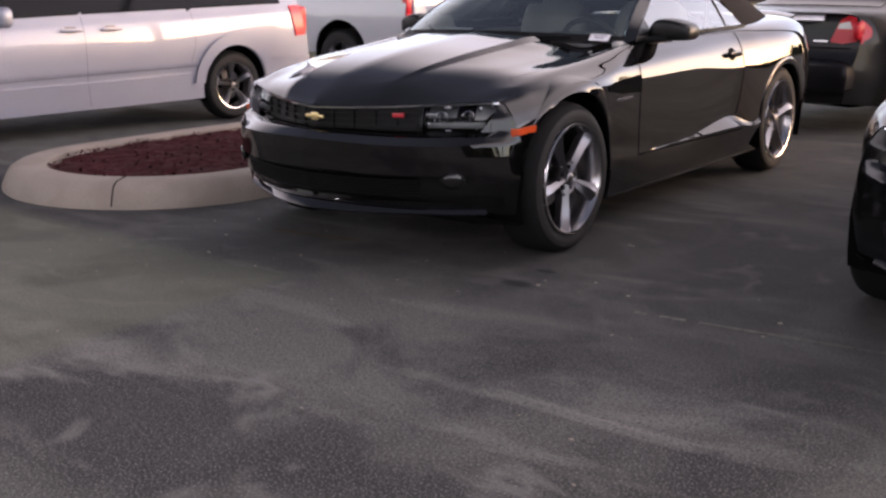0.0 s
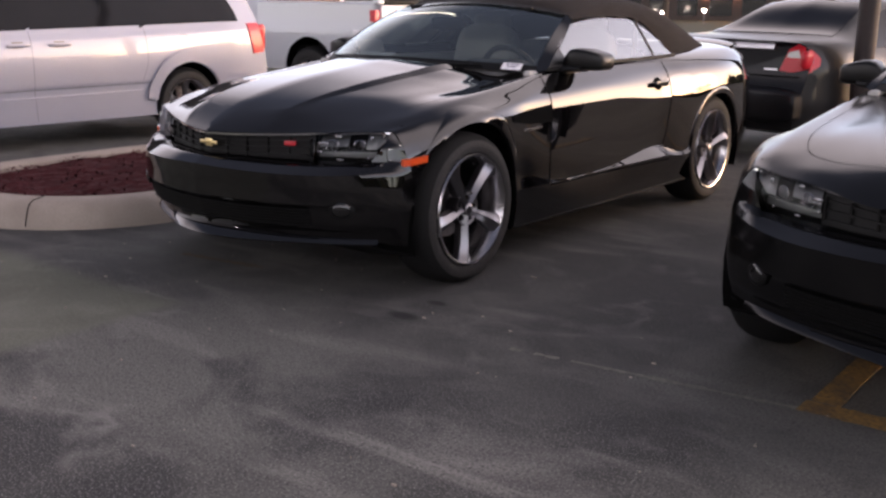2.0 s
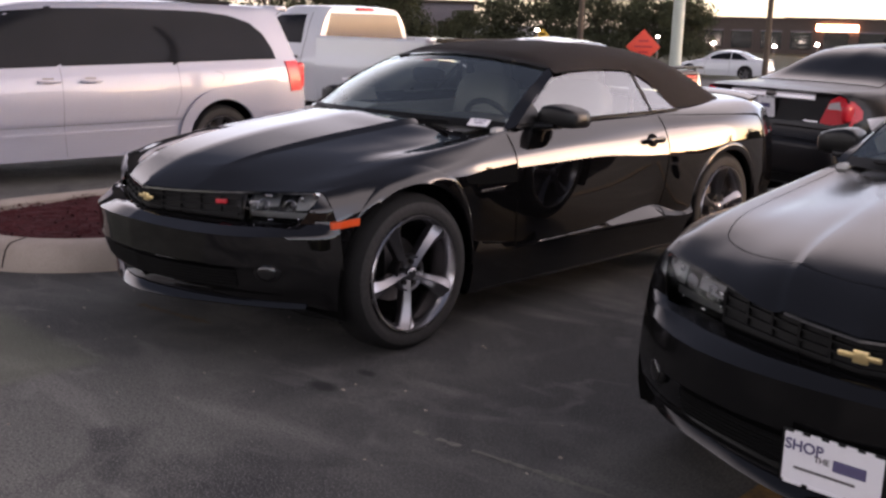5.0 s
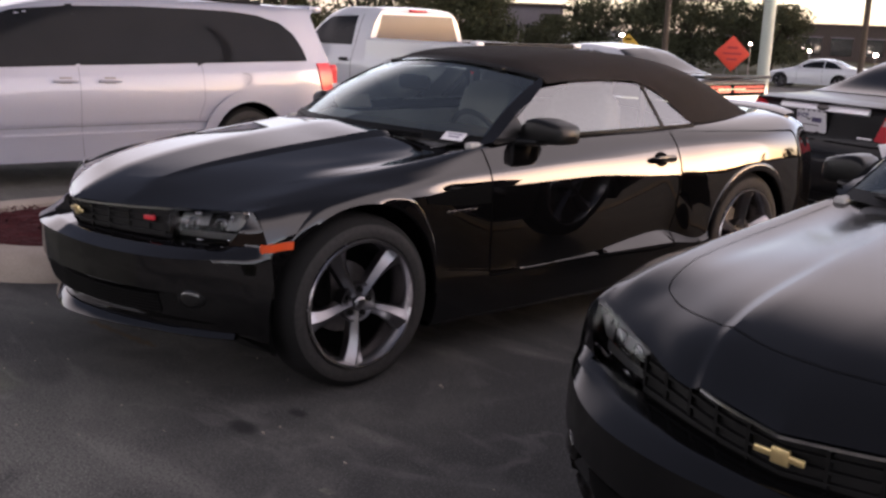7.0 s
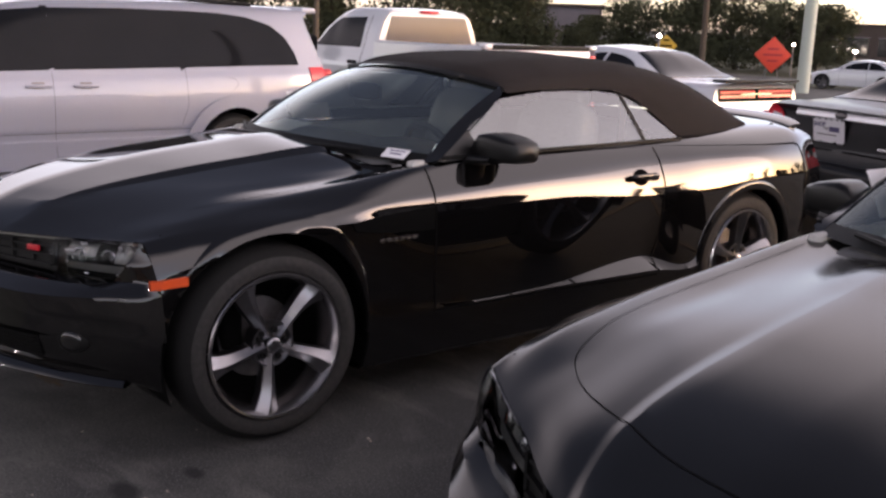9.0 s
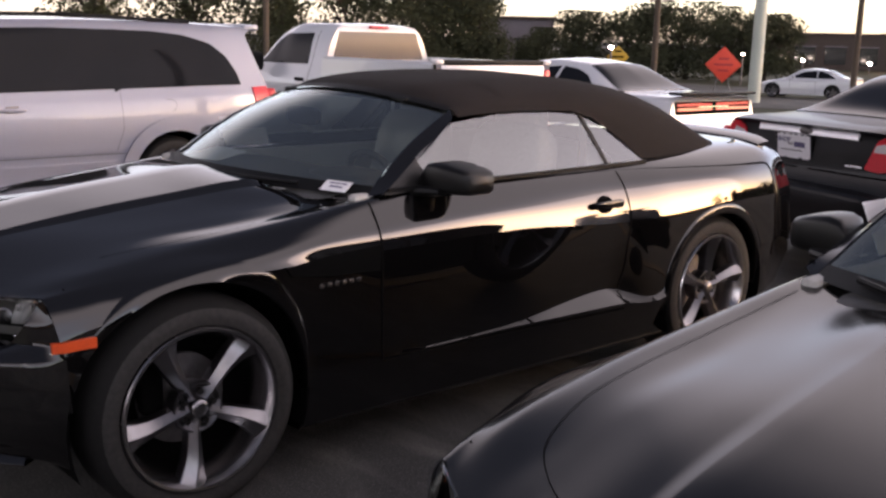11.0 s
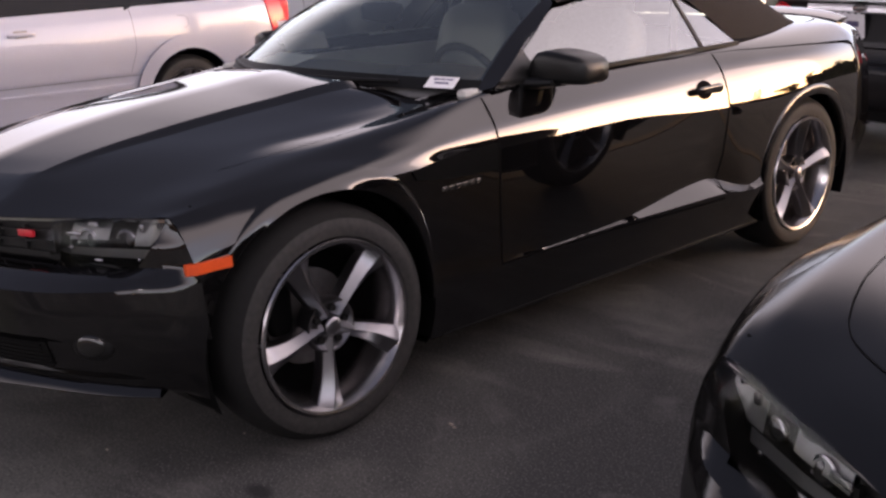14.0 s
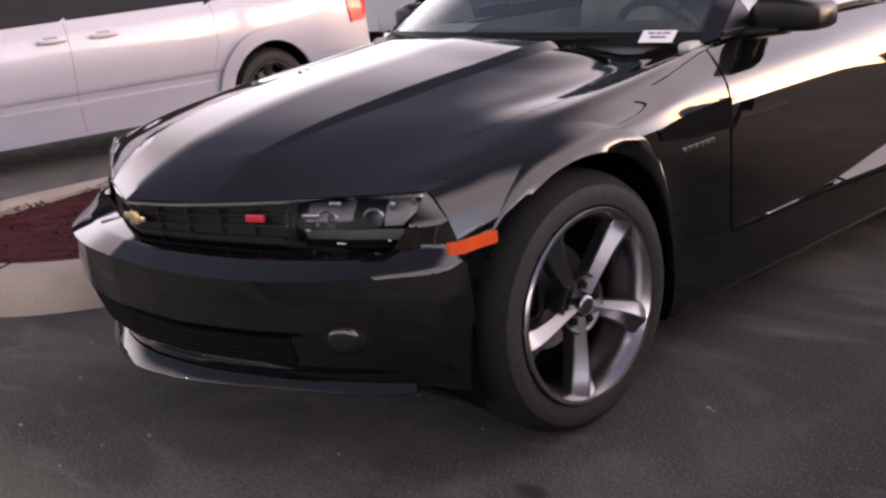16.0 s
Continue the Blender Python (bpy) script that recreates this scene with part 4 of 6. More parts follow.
        mesh("reflector_bowl", *lens(.045, -.004, .690, .782, .10, .62), LAMPGREY, lamp, "dull grey reflector bowl")
        mesh("bezel", *lens(.055, -.004, .495, .735, .70, .90), LAMPGREY, lamp, "grey lower bezel")
        spot = lambda x: float(np.interp(x, [.45, .60, .72, .80], [-.646, -.577, -.505, -.452]))
        for x, r, zz in ((.555, .030, .684), (.665, .026, .692)):
            yaw = s * radians(28 if x < .6 else 34)
            y = spot(x) + .048
            part("projector", blobm((s * x, y, zz), (r * .8, r * .5, r * .8), 1, 1), GLOSSBLACK, lamp, "dark round projector lens")
            ring = [Matrix.Translation((s * x, y - .012, zz)) @ Matrix.Rotation(yaw, 4, "Z") @ Vector((r * math.cos(a), 0, r * math.sin(a))) for a in np.linspace(radians(20), radians(200 if x < .6 else 170), 18)]
            part("reflector_ring", tube(ring, .0035, 6), ALLOY, lamp, "bright curved reflector")
        for x, ww, hh, zz in ((.520, .050, .014, .700), (.508, .014, .010, .662), (.585, .035, .010, .734), (.59, .028, .008, .632), (.715, .016, .022, .728), (.76, .012, .03, .745), (.70, .012, .010, .64)):
            part("reflector", boxm(0, 0, 0, ww, .010, hh, Matrix.Translation((s * x, spot(x) + .03, zz)) @ Matrix.Rotation(s * radians(28), 4, "Z"), bevel=.004), ALLOY, lamp)
    # fog lamps in round pockets
    for s in (1, -1):
        p = from_front(.68, .43)
        turn = Matrix.Rotation(s * radians(38), 3, "Z").to_4x4()
        fog = part("fog_lamp", blobm((s * p[0], p[1] + .002, .43), (.060, .014, .045), .9, 1, turn), PLASTIC, car, "dark round fog lamp in a pocket")
        part("fog_lens", blobm((s * (p[0] + .004), p[1] - .008, .43), (.040, .010, .032), 1, 1, turn), GLOSSBLACK, fog)
    # badges
    emblem = bmesh.new()
    box(emblem, 0, -.803, .680, .115, .010, .016, bevel=.004)
    box(emblem, 0.004, -.804, .680, .042, .012, .036, bevel=.004)
    part("emblem", emblem, GOLD, car, "small gold emblem")
    i = int(np.argmin(abs(lines[1][:, 0] - .37)))
    x, y, z = nose(2.6, i)
    part("grille_badge", boxm(0, 0, 0, .055, .012, .020, Matrix.Translation((x + .006, y - .016, .697)) @ Matrix.Rotation(radians(24), 4, "Z"), bevel=.003), REDMARK, car, "small red badge")
    # flared wheel arches
    for s in (1, -1):
        arch_flare(sk, 0, .365, FRONT_R, lambda a: .012 + .066 * math.sin(math.pi * min(max((a - .15) / 2.55, 0), 1)) ** 1.2, s, .003, -.05, math.pi * .785, car, paint)
        arch_flare(sk, 2.752, .355, REAR_R, lambda a: .018 + .03 * math.sin(min(max(math.pi - a - .2, 0), math.pi / 2)), s, .004, -.05, math.pi * 1.03, car, paint)
    # side markers
    for s in ((1, -1) if bulge else (1,)):
        mv, mf = [], []
        for j, (dz, sink) in enumerate(((.0155, .014), (.015, 0), (-.015, 0), (-.0155, .014))):
            for i in range(9):
                t = i / 8
                y, z = -.44 + .112 * t, .630 + .013 * t
                x = max(abs(sk.hit("x", y, z + e, s)[0][0]) for e in (-.02, 0, .02)) + .006 + .008 * smoothstep(.6, 1, t) - sink
                mv.append((s * x, y, z + dz))
        for j in range(3):
            for i in range(8):
                mf.append((j * 9 + i, j * 9 + i + 1, j * 9 + i + 10, j * 9 + i + 9))
        mf += [(0, 9, 18, 27), (8, 17, 26, 35)]
        mesh("side_marker", mv, mf, AMBER, car, "amber side marker lamp")

    # panel gaps
    for s in (1, -1):
        for pts in ([(.732, .945), (.735, .70), (.745, .38)], [(2.08, .99), (2.10, .90), (2.115, .80), (2.10, .55), (2.06, .40)], [(.745, .378), (1.4, .375), (2.06, .375)]):
            mesh("panel_gap", *sk.line("x", pts, .007, s), VOID, car)
        seam = [(s * pchip(SEAM_Y, SEAM_X, np.array([y]))[0], y) for y in np.linspace(-.22, .66, 44)]
        if not bulge:
            seam = [(s * x, float(pchip(NOSE_X, NOSE_Y, np.array([x]))[0])) for x in np.linspace(0, .685, 30)] + seam
        mesh("panel_gap", *sk.line("z", seam, .0022), VOID, car)
        # fender vent with its row of small letters as bars
        vent = mesh("fender_vent", *sk.patch("x", [(.31, .782), (.50, .797), (.725, .806)], [(.335, .748), (.50, .725), (.725, .715)], s, .005, 16, 4), VOID, car, "black fender vent")
        for c in range(6):
            mesh("letter_bar", *sk.patch("x", [(.46 + c * .032, .700), (.478 + c * .032, .702)], [(.46 + c * .032, .688), (.478 + c * .032, .690)], s, .004, 2, 2), ALLOY, car)
        mesh("sill_trim", *sk.patch("x", [(.45, .205), (2.4, .205)], [(.45, .192), (2.4, .188)], s, .006, 30, 2), PLASTIC, car)
        # handle over a flat near-black oval that paints the shade of its cup
        oval = lambda cy, cz, ry, rz: ([(cy - ry * math.cos(a), cz + rz * math.sin(a)) for a in np.linspace(0, math.pi, 13)], [(cy - ry * math.cos(a), cz - rz * math.sin(a)) for a in np.linspace(0, math.pi, 13)])
        mesh("handle_cup", *sk.patch("x", *oval(1.955, .842, .055, .038), s, .002, 12, 4), VOID, car, "dark scooped handle cup")
        p, _ = sk.hit("x", 1.97, .838, s)
        part("door_handle", blobm((p[0] + s * .020, 1.965, .845), (.014, .092, .017), .5, .6), paint, car, "black pull handle")
        part("door_lock", blobm((p[0] + s * .010, 2.045, .842), (.016, .020, .020), .8, 1), ALLOY, car, "bright lock")
    part("fuel_door", blobm((-.90, 2.55, .88), (.02, .07, .06), .3, .4), paint, car)

    # windscreen
    xb, xt = .755, .632
    def ws(u, w, off=0.0):
        xlo, xhi = u * xb, u * xt
        lo = Vector((xlo, ws_y(xlo), .985 - .02 * u * u - .0))
        hi = Vector((xhi, 1.17 + .10 * u * u, 1.312 - .062 * u * u))
        p = lo.lerp(hi, w)
        bulge = .035 * math.sin(math.pi * w)
        return p + Vector((0, -bulge * .45, bulge * .9)) * (1 - .35 * u * u) - Vector((0, off * .5, -off))
    def sheet(fn, nu, nw):
        w = [fn(-1 + 2 * i / nu, j / nw) for j in range(nw + 1) for i in range(nu + 1)]
        f = [(j * (nu + 1) + i, j * (nu + 1) + i + 1, (j + 1) * (nu + 1) + i + 1, (j + 1) * (nu + 1) + i) for j in range(nw) for i in range(nu)]
        return w, f
    g = mesh("windscreen", *sheet(ws, 30, 14), GLASS, car, "green tinted windscreen")
    g.visible_shadow = False
    band = sheet(lambda u, w: ws(u, -.02 + .09 * w, .003), 30, 3)
    mesh("windscreen_band", *band, PLASTIC, car)
    head = sheet(lambda u, w: ws(u, .955 + .06 * w, .009), 30, 4)
    mesh("windscreen_header", *head, PLASTIC, car, "black frame along the top of the windscreen")
    # pillars
    def ribbon(pts_a, pts_b, thick=.02):
        n2 = len(pts_a)
        w = [Vector(p) for p in pts_a] + [Vector(p) for p in pts_b]
        w += [p - Vector((math.copysign(thick, p.x), 0, thick * .5)) for p in w]
        f = []
        for i in range(n2 - 1):
            for a, b in ((0, n2), (3 * n2, 2 * n2), (2 * n2, 0), (n2, 3 * n2)):
                f.append((a + i, a + i + 1, b + i + 1, b + i))
        return w, f
    def glass_x(z):
        return .795 - .48 * (z - .985)
    for s in (1, -1):
        ia = [ws(s, w, .004) for w in np.linspace(-.03, 1.0, 16)]
        ib = []
        for w, p in zip(np.linspace(0, 1, 16), ia):
            z = .975 + w * (1.222 - .975)
            ib.append(Vector((s * (glass_x(z) + .004), .80 + w * .43 + .02 * math.sin(math.pi * w), z)))
        mesh("windscreen_pillar", *ribbon(ia, ib), paint, car)
        def pane(chain_t, chain_b, nn=16, mm=6):
            w, f = [], []
            A, B = np.array(chain_t, float), np.array(chain_b, float)
            def rs(c):
                t2 = np.r_[0, np.cumsum(np.linalg.norm(np.diff(c, axis=0), axis=1))]
                return np.stack([np.interp(np.linspace(0, t2[-1], nn + 1), t2, c[:, kk]) for kk in (0, 1)], 1)
            A, B = rs(A), rs(B)
            for j in range(mm + 1):
                for i in range(nn + 1):
                    yz = A[i] * (1 - j / mm) + B[i] * j / mm
                    w.append((s * glass_x(yz[1]), yz[0], yz[1]))
            for j in range(mm):
                for i in range(nn):
                    a = j * (nn + 1) + i
                    f.append((a, a + 1, a + nn + 2, a + nn + 1))
            return w, f
        gl = mesh("side_window", *pane([(.83, .985), (1.02, 1.10), (1.22, 1.205), (1.45, 1.228), (1.75, 1.235), (1.97, 1.215)], [(.83, .975), (1.2, .98), (1.6, .985), (2.06, .99)]), SIDEGLASS, car, "clear side window reflecting the sky")
        gl.visible_shadow = False
        gl = mesh("quarter_window", *pane([(1.99, 1.21), (2.10, 1.16), (2.24, 1.06), (2.33, .995)], [(2.085, .99), (2.16, .99), (2.25, .99), (2.33, .99)], 10, 4), SIDEGLASS, car, "small clear quarter window")
        gl.visible_shadow = False
        w = [(s * (glass_x(z) + o), y + d, z) for z, y in ((.985, 2.065), (1.05, 2.043), (1.12, 2.015), (1.215, 1.975)) for d, o in ((-.008, .004), (.014, .004), (.014, -.02))]
        f = [(3 * i + a, 3 * i + a + 1, 3 * i + a + 4, 3 * i + a + 3) for i in range(3) for a in (0, 1)]
        mesh("window_post", w, f, PLASTIC, car)
        # bright belt moulding
        w, f = [], []
        for i in range(30):
            y = .82 + i / 29 * 1.5
            for dx, z in ((.004, .972), (.012, .976), (.012, .988), (.002, .991)):
                w.append((s * (.797 + dx), y, z + .018 * i / 29))
        f = [(4 * i + a, 4 * i + a + 1, 4 * i + a + 5, 4 * i + a + 4) for i in range(29) for a in range(3)]
        mesh("belt_moulding", w, f, PLASTIC, car)
        # mirror
        mir = mesh("side_mirror", *ovals([(s * x, y, z, ry, rz) for x, y, z, ry, rz in ((.785, 1.02, .998, .03, .016), (.80, 1.035, 1.010, .055, .038), (.825, 1.05, 1.022, .072, .054), (.86, 1.062, 1.025, .082, .058), (.90, 1.075, 1.023, .086, .056), (.95, 1.09, 1.017, .084, .051), (.985, 1.10, 1.012, .076, .044), (1.002, 1.105, 1.010, .058, .032))], 28, .38), SATIN, car, "satin black wedge-shaped door mirror", sharp=60)
        mesh("mirror_sail", *ribbon([(s * (glass_x(z) + .006), y, z) for y, z in ((.80, .972), (.90, 1.03), (.99, 1.085))], [(s * (glass_x(z) + .006), y, z) for y, z in ((.83, .968), (.95, .975), (1.04, .985))], .012), SATIN, mir)
        mesh("mirror_foot", *ovals([(s * x, y, z, ry, rz) for x, y, z, ry, rz in ((.78, .98, .965, .055, .02), (.83, 1.0, .972, .06, .022), (.90, 1.03, .975, .055, .016))], 14), SATIN, mir)
        part("mirror_glass", blobm((s * .925, 1.160, 1.018), (.066, .010, .036), .4, .5, Matrix.Rotation(s * radians(-4), 3, "Z").to_4x4()), CHROME, mir)

    # canvas top
    def top_rail(tab):
        return tab
    top = Skin([
        [(1.185, 0, 1.314), (1.3, 0, 1.345), (1.6, 0, 1.376), (1.9, 0, 1.384), (2.2, 0, 1.370), (2.5, 0, 1.330), (2.75, 0, 1.262), (2.95, 0, 1.165), (3.12, 0, 1.058)],
        [(1.205, .32, 1.300), (1.3, .33, 1.333), (1.6, .35, 1.364), (1.9, .35, 1.373), (2.2, .36, 1.358), (2.5, .38, 1.316), (2.72, .40, 1.258), (2.92, .42, 1.168), (3.09, .43, 1.055)],
        [(1.252, .55, 1.264), (1.35, .56, 1.290), (1.6, .575, 1.310), (1.9, .58, 1.318), (2.2, .60, 1.302), (2.45, .63, 1.250), (2.68, .64, 1.178), (2.88, .65, 1.105), (3.05, .63, 1.05)],
        [(1.275, .635, 1.248), (1.4, .645, 1.262), (1.6, .65, 1.270), (1.9, .655, 1.270), (2.1, .685, 1.238), (2.3, .715, 1.165), (2.5, .73, 1.10), (2.75, .725, 1.055), (3.0, .69, 1.04)],
        [(1.268, .675, 1.225), (1.4, .682, 1.235), (1.6, .684, 1.240), (1.9, .688, 1.234), (2.02, .70, 1.207), (2.2, .74, 1.105), (2.36, .77, 1.008), (2.7, .752, 1.018), (2.98, .70, 1.03)],
    ], 60, 5, cap=False)
    mesh("canvas_top", top.verts, top.faces, FABRIC, car, "dark brown-black canvas folding top, raised", sharp=60)
    for y in (1.56, 2.02):
        for s in (1, -1):
            mesh("top_seam", *top.line("z", [(0, y), (s * .3, y), (s * .62, y + .02)], .012, off=.003), FABRIC, car)
    part("header_rail", boxm(0, 1.205, 1.28, .9, .05, .02, bevel=.008), PLASTIC, car)

    # deck spoiler and tail
    vs, fs = [], []
    prof = [(-.08, -.03), (-.06, .012), (.0, .028), (.075, .034), (.085, .022), (.02, -.004), (.0, -.035)]
    xs = np.linspace(-.74, .74, 31)
    for x in xs:
        u = abs(x) / .74
        for dy, dz in prof:
            vs.append((x, 3.54 - .15 * u ** 2.2 + dy * (1 - .25 * u ** 6), 1.036 - .018 * u ** 4 + dz * (1 - .5 * u ** 8)))
    n2 = len(prof)
    for i in range(30):
        for j in range(n2):
            a, b = i * n2 + j, i * n2 + (j + 1) % n2
            fs.append((a, b, b + n2, a + n2))
    fs += [tuple(range(n2)), tuple(range(30 * n2, 31 * n2))]
    mesh("spoiler", vs, fs, paint, car, sharp=30)
    for s in (1, -1):
        for dx in (.0, .26):
            part("tail_light", blobm((s * (.66 - dx), 3.565 - (.05 if dx == 0 else .01), .90), (.105, .03, .06), .4, .5, Matrix.Rotation(s * radians(-28 if dx == 0 else -8), 3, "Z").to_4x4()), REDLENS, car, "red tail light")
    part("rear_bumper", blobm((0, 3.48, .45), (.80, .16, .17), .35, .35), paint, car)

    # cabin
    part("cabin_floor", boxm(0, 1.5, .48, 1.46, 1.7, .1, bevel=.02), VOID, car)
    part("cabin_back", boxm(0, 2.42, .75, 1.3, .1, .5, bevel=.02), VOID, car)
    for s in (1, -1):
        part("door_card", boxm(s * .74, 1.45, .72, .05, 1.5, .5, bevel=.015), SEAT, car, "grey cloth door lining")
        part("seat_belt", boxm(s * .66, 2.04, 1.03, .012, .05, .38, bevel=.004), TRIM, car)
    part("dashboard", blobm((0, .86, .86), (.70, .30, .12), .45, .35), TRIM, car, "dark dashboard")
    part("instrument_hood", blobm((.36, .98, .955), (.20, .13, .05), .6, .6), TRIM, car)
    sw = bmesh.new()
    mrot = Matrix.Translation((.36, 1.13, .90)) @ Matrix.Rotation(radians(-65), 4, "X")
    for i in range(28):
        a, b = 2 * math.pi * i / 28, 2 * math.pi * (i + 1) / 28
        cyl(sw, mrot @ Vector((.185 * math.cos(a), .185 * math.sin(a), 0)), mrot @ Vector((.185 * math.cos(b), .185 * math.sin(b), 0)), .016, seg=8)
    for a in (90, 210, 330):
        cyl(sw, mrot @ Vector((0, 0, 0)), mrot @ Vector((.18 * math.cos(radians(a)), .18 * math.sin(radians(a)), 0)), .016, seg=8)
    part("steering_wheel", sw, TRIM, car)
    for s in (1, -1):
        part("front_seat", blobm((s * .36, 1.55, .58), (.25, .26, .12), .45, .45), SEAT, car)
        part("seat_back", blobm((s * .36, 1.86, .85), (.24, .09, .32), .45, .5, Matrix.Rotation(radians(-14), 3, "X").to_4x4()), SEAT, car)
        part("headrest", blobm((s * .36, 1.95, 1.16), (.14, .055, .085), .5, .5), SEAT, car)
    part("rear_seat", blobm((0, 2.28, .80), (.6, .12, .26), .4, .3), SEAT, car)
    lining = Skin([[(1.22, 0, 1.285), (1.6, 0, 1.335), (1.9, 0, 1.33), (2.3, 0, 1.25)], [(1.25, .3, 1.272), (1.6, .33, 1.322), (1.9, .33, 1.317), (2.3, .34, 1.235)], [(1.29, .60, 1.225), (1.6, .62, 1.245), (1.9, .625, 1.24), (2.25, .66, 1.13)]], 20, 4, cap=False)
    mesh("headliner", lining.verts, lining.faces, SEAT, car, "pale grey lining under the canvas", sharp=60)
    # white sheets at passenger window and dashboard stand in for the windscreen's pale sky reflection
    part("window_sticker", boxm(-.752, 1.14, 1.06, .002, .24, .15, Matrix.Translation((-.752, 1.14, 1.06)) @ Matrix.Rotation(radians(-25), 4, "Y") @ Matrix.Translation((.752, -1.14, -1.06))), PAPER, car, "white sheet in the passenger window for the pale sky reflection")
    part("papers", boxm(-.45, .80, .988, .26, .20, .003, Matrix.Translation((-.45, .80, .988)) @ Matrix.Rotation(radians(12), 4, "X") @ Matrix.Translation((.45, -.80, -.988))), PAPER, car, "white papers on the dashboard, also for the pale sky reflection")
    part("inside_mirror", blobm((0, .99, 1.19), (.12, .025, .04), .5, .6), PLASTIC, car)
    # wipers
    for x0, x1 in ((.52, .02), (-.12, -.60)):
        xs = [x0 + (x1 - x0) * i / 8 for i in range(9)]
        bm = tube([(p, ws_y(p) - .01 + .02 * i / 8, .992 + .004 * i / 8) for i, p in enumerate(xs)], .008, 6)
        part("wiper", bm, PLASTIC, car)
    # price card behind the glass, with unreadable printing as bars
    c0, c1 = ws(.90, .07, -.006), ws(.76, .07, -.006)
    up = (ws(.83, .17, -.006) - ws(.83, .07, -.006)).normalized()
    right = (c1 - c0).normalized()
    base = ws(.86, .03, .012)
    nrm = right.cross(up).normalized()
    def card(a0, b0, a1, b1, lift):
        ps = [base + right * a + up * b + nrm * lift for a, b in ((a0, b0), (a1, b0), (a1, b1), (a0, b1))]
        ps += [p - nrm * .001 for p in ps]
        return [tuple(p) for p in ps], [(0, 1, 2, 3), (7, 6, 5, 4), (0, 1, 5, 4), (1, 2, 6, 5), (2, 3, 7, 6), (3, 0, 4, 7)]
    lift = 1 if nrm.y < 0 else -1
    pc = mesh("price_card", *card(-.052, -.036, .052, .020, 0), PAPER, car, "white price card in the windscreen corner", smooth=False)
    for c0_, b0_, c1_ in ((-.034, .002, -.012), (-.008, .002, .008), (.012, .002, .034), (-.026, -.016, .024)):
        mesh("printed_bar", *card(c0_, b0_, c1_, b0_ + .007, lift * .002), INK, pc, smooth=False)
    # wheels
    for y, ph in ((0, -98), (2.752, -62)):
        for s in (1, -1):
            wheel(car, s * .805, y, s, phase=ph)
    return car


coupe(pose(0, 0, 0), "glossy black two-door convertible with its canvas top raised", "parked cars", BLACK)
coupe(pose(3.175, 0.16, 0, 0, 0, -0.5), "dusty black two-door car with a dealer plate on its nose", "parked cars", DUSTYBLACK, False)


def words(name, text, size, m, material, parent, depth=0.001):
    cu = bpy.data.curves.new(name, "FONT")
    cu.offset = 0.02 * size
    cu.body, cu.size, cu.extrude, cu.align_x, cu.align_y = text, size, depth, "CENTER", "CENTER"
    tmp = new(name, cu)
    me = bpy.data.meshes.new_from_object(tmp.evaluated_get(bpy.context.evaluated_depsgraph_get()))
    bpy.data.objects.remove(tmp)
    me.materials.clear()
    me.materials.append(material)
    ob = new(name, me)
    ob.parent = parent
    ob.matrix_local = m
    return ob


def dealer_plate(m, label):
    """A white dealer plate in a dark frame; m puts its face to -y."""
    p = thing("dealer_plate", m, label, "plate")
    part("plate", boxm(0, 0, 0, .305, .004, .155, bevel=.001, seg=1), PAPER, p)
    part("plate_frame", boxm(0, .004, 0, .325, .008, .175, bevel=.003), PLASTIC, p)
    f = Matrix.Rotation(radians(90), 4, "X")
    words("lettering", "SHOP", .048, Matrix.Translation((-.088, -.0035, .040)) @ f, INK, p)
    words("lettering", "THE", .026, Matrix.Translation((-.030, -.0035, .014)) @ f, STEEL, p)
    part("logo_bar", boxm(.055, -.003, .012, .10, .002, .036), INK, p)
    part("print_bar", boxm(-.02, -.003, -.030, .19, .002, .008), STEEL, p)
    for c in range(5):
        part("frame_bar", boxm(-.11 + c * .055, -.003, .081, .026 + .008 * (c % 2), .002, .012), PAPER, p)
    for x0, w in ((-.115, .06), (-.01, .11), (.11, .06)):
        part("frame_bar", boxm(x0, -.003, -.081, w, .002, .010), PAPER, p)
    return p


dealer_plate(pose(3.175 - 0.008, 0.16 - 0.90, 0.405, 0, 0, -0.5) @ Matrix.Scale(0.84, 4), "white dealer plate fixed on the black car's bumper")


# ---- other parked vehicles ----
def shell_parts(car, sk, paint, arches, name="body", sharp=24):
    faces = list(sk.faces)
    for y, z, r in arches:
        faces = sk.arch(y, z, r, faces)
    o = mesh(name, sk.verts, faces, paint, car, sharp=sharp)
    return o


